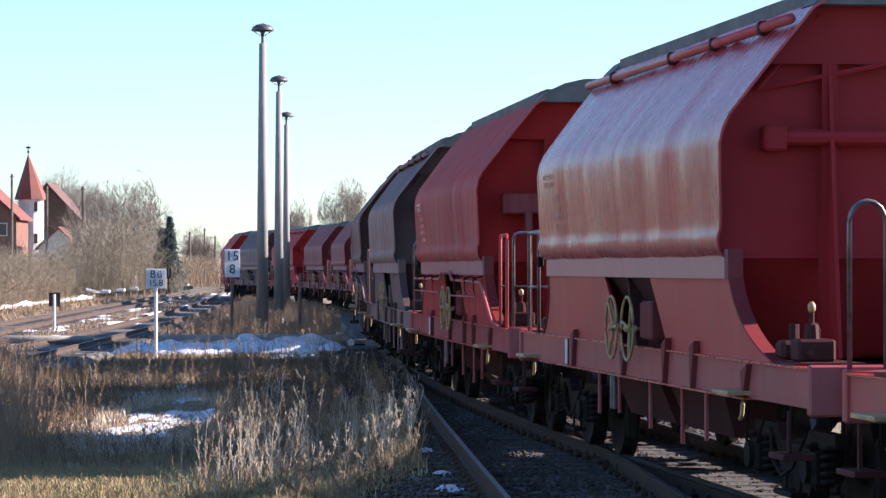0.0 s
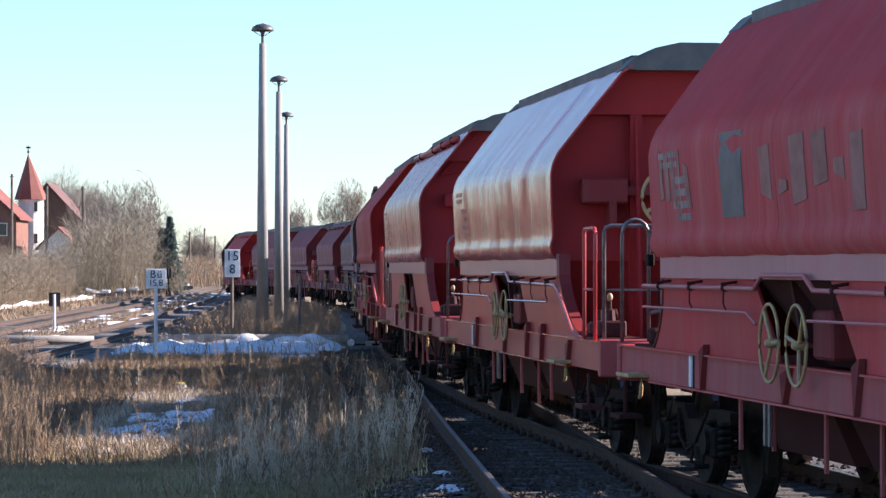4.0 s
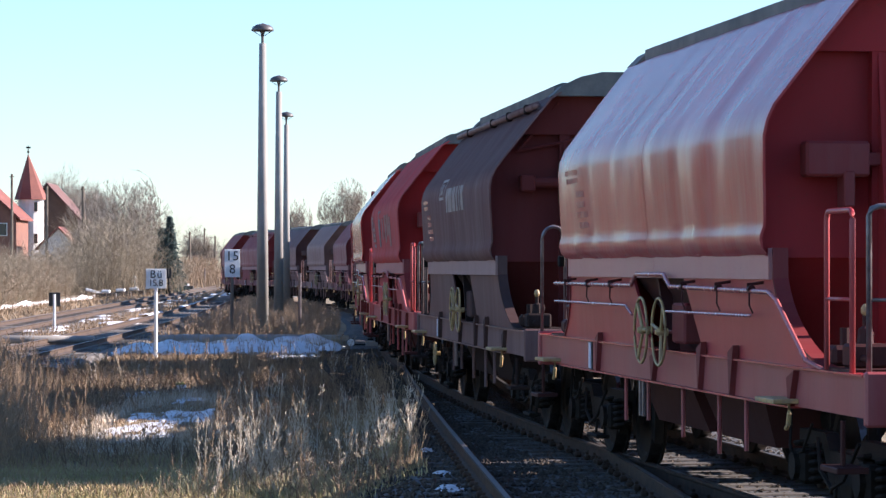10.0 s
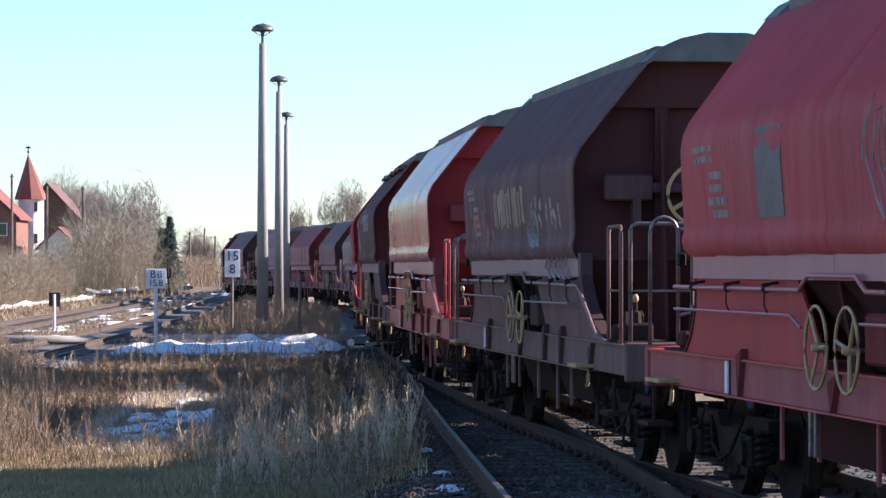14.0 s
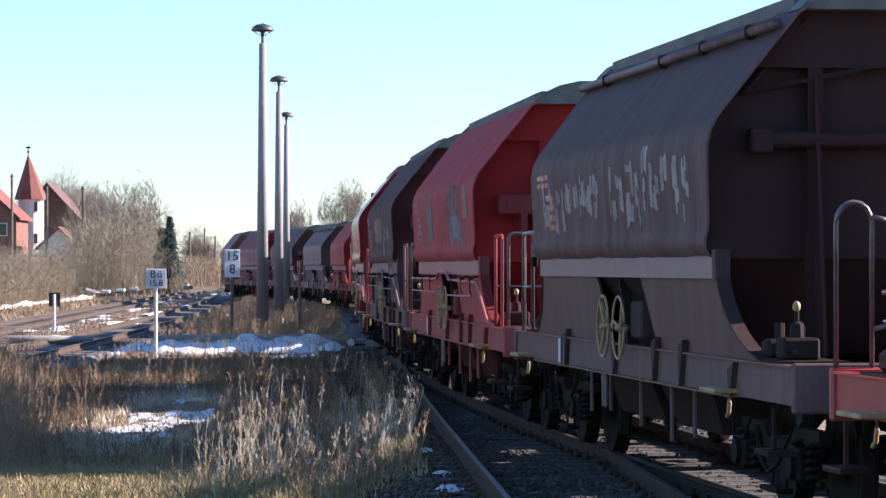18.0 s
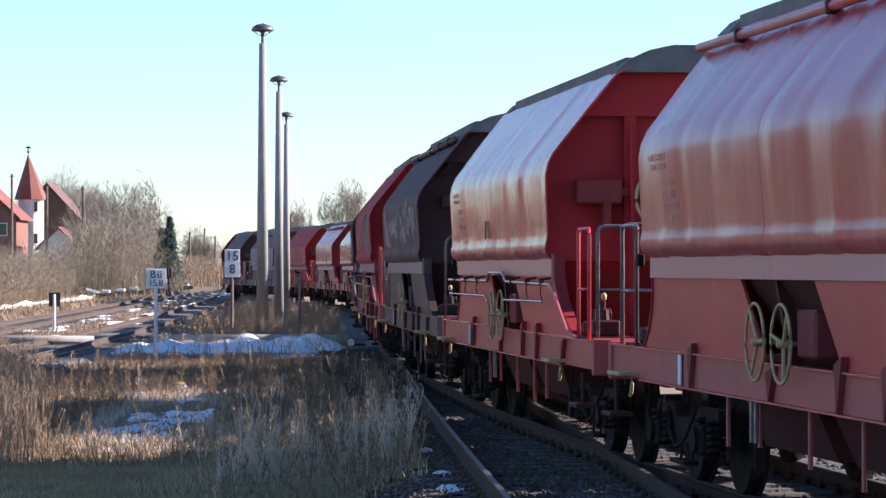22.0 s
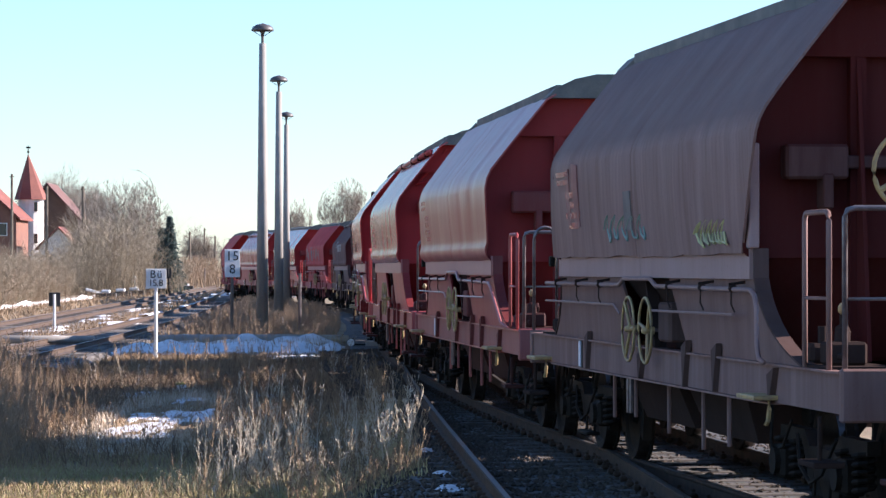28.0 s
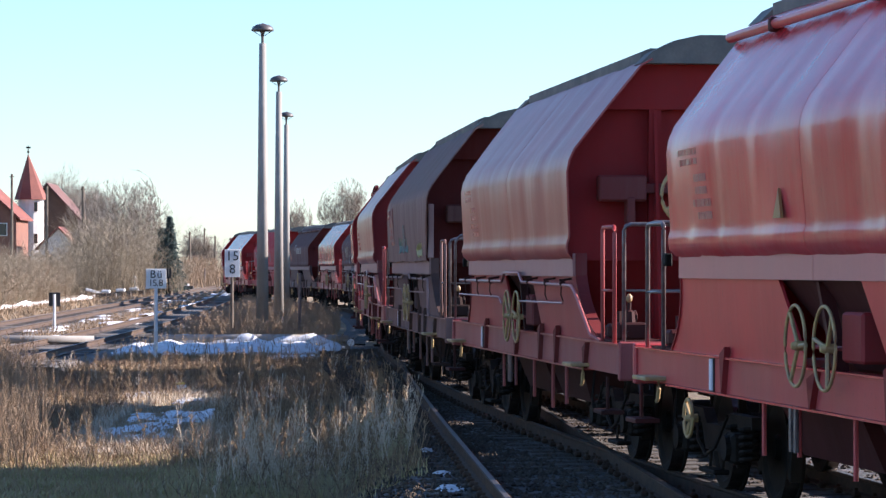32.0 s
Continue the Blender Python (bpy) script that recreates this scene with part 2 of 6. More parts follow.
def tube(bm, pts, r, seg=8, closed=False, cap=True):
    """A round bar along a list of points."""
    pts = [Vector(p) for p in pts]
    n = len(pts)
    rings = []
    for i, p in enumerate(pts):
        a = pts[(i - 1) % n] if (closed or i) else p
        b = pts[(i + 1) % n] if (closed or i < n - 1) else p
        d = (b - a).normalized()
        u = d.cross(Vector((0, 0, 1)))
        if u.length < 0.05:
            u = d.cross(Vector((1, 0, 0)))
        u.normalize()
        w = u.cross(d)
        rad = r[i] if isinstance(r, (list, tuple)) else r
        rings.append([bm.verts.new(p + rad * (math.cos(t) * u + math.sin(t) * w)) for t in [2 * math.pi * j / seg for j in range(seg)]])
    for i in range(n if closed else n - 1):
        a, b = rings[i], rings[(i + 1) % n]
        for j in range(seg):
            bm.faces.new((a[j], a[(j + 1) % seg], b[(j + 1) % seg], b[j]))
    if cap and not closed and seg > 2:
        bm.faces.new(rings[0][::-1])
        bm.faces.new(rings[-1])


def slab(bm, pts, d):
    """A flat plate: outline pts, thickened by the vector d."""
    d = Vector(d)
    a = [bm.verts.new(Vector(p)) for p in pts]
    b = [bm.verts.new(Vector(p) + d) for p in pts]
    n = len(a)
    bm.faces.new(a[::-1])
    bm.faces.new(b)
    for i in range(n):
        bm.faces.new((a[i], a[(i + 1) % n], b[(i + 1) % n], b[i]))


def sheet_along(bm, prof, x0, x1, thick, nx=1):
    """A bent sheet: profile (y, z) drawn out along x, with thickness towards the inside."""
    n = len(prof)
    inner = []
    for i, (y, z) in enumerate(prof):
        a, b = prof[max(0, i - 1)], prof[min(n - 1, i + 1)]
        ty, tz = b[0] - a[0], b[1] - a[1]
        ln = math.hypot(ty, tz) or 1
        s = 1 if y > 0 else -1
        inner.append((y - s * abs(tz) / ln * thick, z - abs(ty) / ln * thick))
    grid = []
    for k in range(nx + 1):
        x = x0 + (x1 - x0) * k / nx
        grid.append([[bm.verts.new((x, y, z)) for y, z in prof], [bm.verts.new((x, y, z)) for y, z in inner]])
    for k in range(nx):
        (a, ai), (b, bi) = grid[k], grid[k + 1]
        for i in range(n - 1):
            bm.faces.new((a[i], a[i + 1], b[i + 1], b[i]))
            bm.faces.new((ai[i + 1], ai[i], bi[i], bi[i + 1]))
        bm.faces.new((a[0], b[0], bi[0], ai[0]))
        bm.faces.new((b[-1], a[-1], ai[-1], bi[-1]))
    for g, flip in ((grid[0], 1), (grid[-1], 0)):
        for i in range(n - 1):
            q = (g[0][i], g[1][i], g[1][i + 1], g[0][i + 1])
            bm.faces.new(q if flip else q[::-1])
    bmesh.ops.recalc_face_normals(bm, faces=bm.faces[:])
    for e in bm.edges:
        if len(e.link_faces) == 2 and e.calc_face_angle() > 0.9:
            e.smooth = False


def B():
    return bmesh.new()


# ---- the line of the tracks ----
CURVE = [-0.00018, -0.00018, 0.00167, 0.00282, 0.00093, 0.0022, 0.00141, -0.0004, -0.00224, -0.00312, -0.00264,
         -0.00297, -0.0027, 0.007, 0.007, 0.004, 0.0, 0.0, 0.0]
KNOTS = [-30 + 15 * i for i in range(len(CURVE))]
SS = np.arange(-60, 420, 0.5)
_k = np.interp(SS, KNOTS, CURVE, left=0.0, right=0.0)
_th = np.concatenate([[0], np.cumsum((_k[1:] + _k[:-1]) / 2 * 0.5)])
_i0 = int(np.searchsorted(SS, 0.0))
TH = _th - _th[_i0] - 0.13388
_sx, _sy = np.sin(TH), np.cos(TH)
TX = np.concatenate([[0], np.cumsum((_sx[1:] + _sx[:-1]) / 2 * 0.5)])
TY = np.concatenate([[0], np.cumsum((_sy[1:] + _sy[:-1]) / 2 * 0.5)])
TX, TY = TX - TX[_i0] + 3.4795, TY - TY[_i0] + 25.0


def on_track(s, lat=0.0):
    """Point on the train's track: s metres along it, lat metres to its right. Also its heading, clockwise from +y."""
    x, y, h = np.interp(s, SS, TX), np.interp(s, SS, TY), np.interp(s, SS, TH)
    return float(x + lat * math.cos(h)), float(y - lat * math.sin(h)), float(h)


def rail_pose(s, reach=4.75):
    xa, ya, _ = on_track(s + reach)
    xb, yb, _ = on_track(s - reach)
    h = math.atan2(xa - xb, ya - yb)
    return pose((xa + xb) / 2, (ya + yb) / 2, 0, 0, 0, 90 - math.degrees(h))


def train_line(s0, s1, step=1.0):
    return [on_track(s)[:2] for s in np.arange(s0, s1 + 0.01, step)]


def poly_line(pts, step=1.5):
    """Smooth line through plan points given as (y, x)."""
    ys = np.arange(pts[0][0], pts[-1][0] + 0.01, step)
    py, px = [p[0] for p in pts], [p[1] for p in pts]
    c = np.polyfit(py, px, min(3, len(pts) - 1))
    return [(float(np.polyval(c, y)), float(y)) for y in ys]


def offset(line, d):
    """The line moved d metres to its right."""
    out = []
    for i, (x, y) in enumerate(line):
        a, b = line[max(0, i - 1)], line[min(len(line) - 1, i + 1)]
        tx, ty = b[0] - a[0], b[1] - a[1]
        ln = math.hypot(tx, ty)
        out.append((x + d * ty / ln, y - d * tx / ln))
    return out


RAIL_PROF = [(-0.065, -0.165), (-0.065, -0.15), (-0.012, -0.13), (-0.009, -0.045), (-0.034, -0.03), (-0.036, -0.006), (-0.024, 0.0),
             (0.024, 0.0), (0.036, -0.006), (0.034, -0.03), (0.009, -0.045), (0.012, -0.13), (0.065, -0.15), (0.065, -0.165)]


def rail_mesh(line):
    bm = B()
    rings = []
    for i, (x, y) in enumerate(line):
        a, b = line[max(0, i - 1)], line[min(len(line) - 1, i + 1)]
        tx, ty = b[0] - a[0], b[1] - a[1]
        ln = math.hypot(tx, ty)
        rings.append([bm.verts.new((x + u * ty / ln, y - u * tx / ln, z)) for u, z in RAIL_PROF])
    for a, b in zip(rings, rings[1:]):
        for j in range(len(RAIL_PROF) - 1):
            f = bm.faces.new((a[j], b[j], b[j + 1], a[j + 1]))
            f.material_index = 1 if j == 6 else 0
    bm.faces.new(rings[0])
    bm.faces.new(rings[-1][::-1])
    bmesh.ops.recalc_face_normals(bm, faces=bm.faces[:])
    return bm


LINE_SIDING = poly_line([(8, 2.05), (15, 1.74), (25.6, 1.30), (32.9, 0.99), (42.8, 0.60), (52, 0.24), (61.0, -0.02)], 1.0)
LINE_NEAR = poly_line([(66, -9.85), (90, -10.25), (120, -10.9), (155, -12.2), (190, -13.9), (250, -17.2), (330, -22.5)], 2.0)
LINE_FAR = poly_line([(60, -13.2), (90, -14.3), (140, -16.2), (200, -18.6), (280, -21.9), (350, -25.0)], 2.0)


def lie(y):
    """Height of the field at depth y."""
    return float(np.interp(y, [0, 42, 53, 72, 85], [-0.6, -0.6, -0.44, -0.31, -0.28]))


def field_z(x, y):
    """Height of the ground, its unevenness included."""
    return lie(y) + (0.05 * noise.noise(Vector((x * 0.13, y * 0.13, 3))) if -90 <= x <= 60 and 0 <= y <= 400 else 0)


def build_ground():
    bm = B()
    xs = [-3000, -1200, -500, -200] + list(np.arange(-90, 61, 3.0)) + [120, 300, 900, 3000]
    ys = [-1500, -300, -60, -20] + list(np.arange(0, 121, 3.0)) + list(np.arange(130, 420, 20)) + [600, 1000, 1800, 4000]
    rows = []
    for y in ys:
        r = []
        for x in xs:
            r.append(bm.verts.new((x, y, field_z(x, y))))
        rows.append(r)
    for a, b in zip(rows, rows[1:]):
        for i in range(len(xs) - 1):
            bm.faces.new((a[i], a[i + 1], b[i + 1], b[i]))
    thing("ground", bm, SOIL, "brown winter field soil with patchy dry grass", "ground", kind="structure", smooth=True)


def bed(name, line, half, label, mat=None):
    bm = B()
    rows = []
    prof = [(-half - 0.95, -0.68), (-half, -0.2), (-half * 0.5, -0.185), (half * 0.5, -0.185), (half, -0.2), (half + 0.95, -0.68)]
    cols = [offset(line, u) for u, _ in prof]
    for i in range(len(line)):
        rows.append([bm.verts.new((cols[j][i][0], cols[j][i][1], prof[j][1] + 0.03 * noise.noise(Vector((cols[j][i][0] * 2, cols[j][i][1] * 2, 1))))) for j in range(len(prof))])
    for a, b in zip(rows, rows[1:]):
        for j in range(len(prof) - 1):
            bm.faces.new((a[j], a[j + 1], b[j + 1], b[j]))
    return thing(name, bm, mat or BALLAST, label, "ballast", kind="structure")


def lay_track(name, line, left=True, right=True, mat=None, label="rusty steel rails on a ballasted track"):
    top = empty(name, Matrix(), label, "track", kind="structure")
    for on, d in ((left, -0.7525), (right, 0.7525)):
        if on:
            part("rail", rail_mesh(offset(line, d)), [mat or RAILM, RAILTOP], top)
    return top


def lay_sleepers(top, line, step=0.63, half=1.25, y0=0.0, y1=300.0, limit=150, clips=False, sunk=0.0):
    bm = B()
    for o in (-0.1, 0.1):
        box(bm, o - 0.035, o + 0.035, -0.045, 0.045, -0.17, -0.115, 0.015)
        box(bm, o - 0.015, o + 0.015, -0.02, 0.02, -0.11, -0.085)
    clip = mesh_of(bm, "rail_clip", RAILM)
    bm = B()
    box(bm, -half, half, -0.13, 0.13, -0.3, -0.172, 0.012)
    me = mesh_of(bm, "sleeper", SLEEPER)
    acc, made, last = 0.0, 0, None
    for i in range(1, len(line)):
        (xa, ya), (xb, yb) = line[i - 1], line[i]
        ln = math.hypot(xb - xa, yb - ya)
        pos = -acc
        while pos + step <= ln:
            pos += step
            u = pos / ln
            y = ya + (yb - ya) * u
            if y0 <= y <= y1 and made < limit:
                ob = new("sleeper", me)
                ob.parent = top
                ob.matrix_basis = pose(xa + (xb - xa) * u, y, random.uniform(-0.012, 0.004) - sunk, 0, 0, -math.degrees(math.atan2(xb - xa, yb - ya)) + random.uniform(-0.7, 0.7))
                made += 1
                for u2 in ((-0.7525, 0.7525) if clips else ()):
                    c = new("rail_clip", clip)
                    c.parent = top
                    c.matrix_basis = ob.matrix_basis @ Matrix.Translation((u2, 0, sunk))
        acc = ln - pos


# ---- the wagons: x forward, y to the left of travel, z up from the rail head ----
COVER = [(0.70, 4.0), (0.82, 3.93), (1.12, 3.56), (1.36, 3.25), (1.475, 3.10), (1.525, 2.99), (1.545, 2.87), (1.528, 2.62), (1.508, 2.37), (1.50, 2.27), (1.50, 2.215), (1.512, 2.175), (1.518, 2.13), (1.5, 2.06), (1.46, 2.02)]
COVER_STRAIGHT = [(0.70, 4.0), (0.82, 3.93), (1.12, 3.56), (1.36, 3.25), (1.465, 3.10), (1.51, 3.01), (1.53, 2.92), (1.522, 2.62), (1.508, 2.37), (1.495, 2.18), (1.485, 2.08), (1.48, 2.02)]


def dent(x, side, z):
    """Unevenness of a cover's sheet: long dents and upright ripples."""
    return 0.028 * noise.noise(Vector((x * 1.3, side * 5, z * 0.8))) + 0.013 * noise.noise(Vector((x * 4.0, side * 9, z * 0.5))) + 0.005 * noise.noise(Vector((x * 9.0, side * 3, z * 0.4)))


def cover_flap_mesh(side, a, b, prof, slant):
    """One half of a cover; its rear edge slants forward towards the foot."""
    bm = B()
    sheet_along(bm, [(side * y, z) for y, z in prof], a, b, 0.02, 30)
    for v in bm.verts:
        x0, z0 = v.co.x, v.co.z
        u = dent(x0, side, z0)
        v.co.y += side * u
        if z0 < 2.12:
            v.co.z += 0.6 * u
        if a < -1 and z0 < 2.95:
            v.co.x += slant * (2.95 - z0) / 0.9 * max(0.0, (-1.5 - x0) / 2.6)
    return bm



def hand_wheel(name, parent, label, m, r=0.31, bar=0.013, turn=0.4):
    """A spoked hand wheel in the xz plane: rim, three spokes, hub."""
    bm = B()
    tube(bm, [(r * math.cos(a), 0, r * math.sin(a)) for a in [2 * math.pi * i / 28 for i in range(28)]], bar, 7, closed=True)
    rim = part(name, bm, YELLOW, parent, label, True)
    rim.matrix_basis = m
    for i in range(3):
        a = turn + 2 * math.pi * i / 3
        bm = B()
        tube(bm, [(0.02 * math.cos(a), -0.02, 0.02 * math.sin(a)), (r * math.cos(a), 0, r * math.sin(a))], bar * 1.25, 6)
        part("spoke", bm, YELLOW, rim)
    bm = B()
    tube(bm, [(0, 0.03, 0), (0, 0.0, 0), (0, -0.08, 0)], [0.022, 0.035, 0.035], 10)
    part("hub", bm, YELLOW, rim)
    return rim


def wheel_mesh():
    bm = B()
    prof = [(0.0, 0.06), (0.09, 0.06), (0.11, 0.015), (0.36, 0.03), (0.4, 0.055), (0.46, 0.06), (0.465, -0.055), (0.49, -0.06), (0.488, -0.085), (0.41, -0.085), (0.36, -0.03), (0.11, -0.05), (0.09, -0.08), (0.0, -0.08)]
    seg = 28
    rings = []
    for r, y in prof:
        rings.append([bm.verts.new((r * math.cos(2 * math.pi * j / seg), y, r * math.sin(2 * math.pi * j / seg))) for j in range(seg)] if r else [bm.verts.new((0, y, 0))])
    for i, (a, b) in enumerate(zip(rings, rings[1:])):
        for j in range(seg):
            j2 = (j + 1) % seg
            if len(a) == 1:
                bm.faces.new((a[0], b[j], b[j2]))
            elif len(b) == 1:
                bm.faces.new((a[j], a[j2], b[0]))
            else:
                f = bm.faces.new((a[j], a[j2], b[j2], b[j]))
                f.material_index = 1 if i == 5 else 0
    bmesh.ops.recalc_face_normals(bm, faces=bm.faces[:])
    return bm


def bogie(parent, x):
    ob = None
    for side in (1, -1):
        bm = B()
        yy = side * 1.03
        top = [(-1.25, 0.62), (-1.25, 0.72), (-0.5, 0.72), (-0.36, 0.6), (0.36, 0.6), (0.5, 0.72), (1.25, 0.72), (1.25, 0.62), (0.55, 0.6), (0.4, 0.38), (-0.4, 0.38), (-0.55, 0.6)]
        slab(bm, [(u, yy - 0.05, w) for u, w in top], (0, 0.1, 0))
        if side == 1:
            box(bm, -0.2, 0.2, -1.03, 1.03, 0.45, 0.62, 0.02)
        bmesh.ops.recalc_face_normals(bm, faces=bm.faces[:])
        fr = part("bogie_frame", bm, IRON, parent, "dark grimy cast bogie frame")
        fr.location = (x, 0, 0)
        for ax in (-0.9, 0.9):
            bm = B()
            box(bm, ax - 0.13, ax + 0.13, yy - 0.02, yy + 0.16, 0.33, 0.58, 0.03)
            tube(bm, [(ax, yy + 0.1, 0.46), (ax, yy + 0.2, 0.46)], 0.105, 12)
            part("axle_box", bm, IRON, fr)
            for o in (-0.23, 0.23):
                bm = B()
                tube(bm, [(ax + o + 0.075 * math.cos(t), yy + 0.04 + 0.075 * math.sin(t), 0.36 + 0.3 * t / (2 * math.pi * 5)) for t in [2 * math.pi * i / 8 for i in range(41)]], 0.019, 5)
                part("coil_spring", bm, IRON, fr)
        for ax in (-0.9, 0.9):
            for o in (-1, 1):
                bm = B()
                arc = [(ax + o * q * math.cos(a), 0.46 + q * math.sin(a)) for q, a in ((0.48, -0.45), (0.48, 0.0), (0.48, 0.45), (0.58, 0.45), (0.58, 0.0), (0.58, -0.45))]
                slab(bm, [(u, side * 0.72, w2) for u, w2 in arc], (0, side * 0.09, 0))
                box(bm, ax + o * 0.53 - 0.025, ax + o * 0.53 + 0.025, min(side * 0.74, side * 0.8), max(side * 0.74, side * 0.8), 0.4, 0.86)
                bmesh.ops.recalc_face_normals(bm, faces=bm.faces[:])
                part("brake_block", bm, IRON, fr)
        bm = B()
        box(bm, -0.28, 0.28, yy + 0.0, yy + 0.14, 0.2, 0.24, 0.01)
        tube(bm, [(-0.22, yy + 0.05, 0.22), (-0.24, yy + 0.03, 0.5)], 0.015, 5)
        tube(bm, [(0.22, yy + 0.05, 0.22), (0.24, yy + 0.03, 0.5)], 0.015, 5)
        tube(bm, [(0.6, yy + 0.12, 0.78), (0.75, yy + 0.15, 0.58), (0.98, yy + 0.17, 0.52), (1.15, yy + 0.15, 0.6), (1.3, yy + 0.1, 0.86)], 0.013, 5)
        part("spring_plank", bm, IRON, fr)
        bm = B()
        tube(bm, [(-0.62, yy + 0.1, 0.7), (-0.4, yy + 0.15, 0.44), (-0.1, yy + 0.16, 0.36), (0.25, yy + 0.15, 0.47), (0.52, yy + 0.1, 0.68)], 0.016, 5)
        part("brake_hose", bm, IRON, fr)
        ob = ob or fr
    return ob


def wheelsets(parent, xs):
    bm = B()
    tube(bm, [(0, -0.72, 0), (0, -0.5, 0), (0, 0.5, 0), (0, 0.72, 0)], [0.095, 0.08, 0.08, 0.095], 14)
    axle = mesh_of(bm, "wheelset", IRON, True)
    wm = mesh_of(wheel_mesh(), "wheel", [IRON, TREAD], False)
    for x in xs:
        ws = new("wheelset", axle)
        ws.parent = parent
        ws.location = (x, 0, 0.46)
        ws["axle_x"] = x
        for side in (1, -1):
            w = new("wheel", wm)
            w.parent = ws
            w.matrix_basis = pose(0, side * 0.755, 0, 0, 0, 0 if side == 1 else 180)


def rail_loop(parent, y, x0, x1, z0, z1, mat, curved=False, mid=True):
    """A bent tube rail standing on the platform, with a middle bar."""
    bm = B()
    r = 0.14 if curved else 0.06
    pts = [(x0, y, z0), (x0, y, z1 - r)]
    pts += [(x0 + (r - r * math.cos(a)) * (1 if x1 > x0 else -1), y, z1 - r + r * math.sin(a)) for a in (0.5, 1.0, 1.5)]
    pts += [(x1 - (r - r * math.cos(a)) * (1 if x1 > x0 else -1), y, z1 - r + r * math.sin(a)) for a in (1.5, 1.0, 0.5)]
    pts += [(x1, y, z1 - r), (x1, y, z0)]
    tube(bm, pts, 0.02, 7)
    if mid:
        tube(bm, [(x0, y, (z0 + z1) / 2 - 0.05), (x1, y, (z0 + z1) / 2 - 0.05)], 0.014, 6)
    return part("handrail", bm, mat, parent, smooth=True)


def cross_rail(parent, x, y0, y1, z0, z1, mat):
    bm = B()
    tube(bm, [(x, y0, z0), (x, y0, z1 - 0.06), (x, y0 - 0.02, z1 - 0.015), (x, y0 - 0.07, z1), (x, y1 + 0.07, z1), (x, y1 + 0.02, z1 - 0.015), (x, y1, z1 - 0.06), (x, y1, z0)], 0.02, 7)
    tube(bm, [(x, y0, (z0 + z1) / 2 - 0.06), (x, y1, (z0 + z1) / 2 - 0.06)], 0.014, 6)
    return part("end_rail", bm, mat, parent, smooth=True)


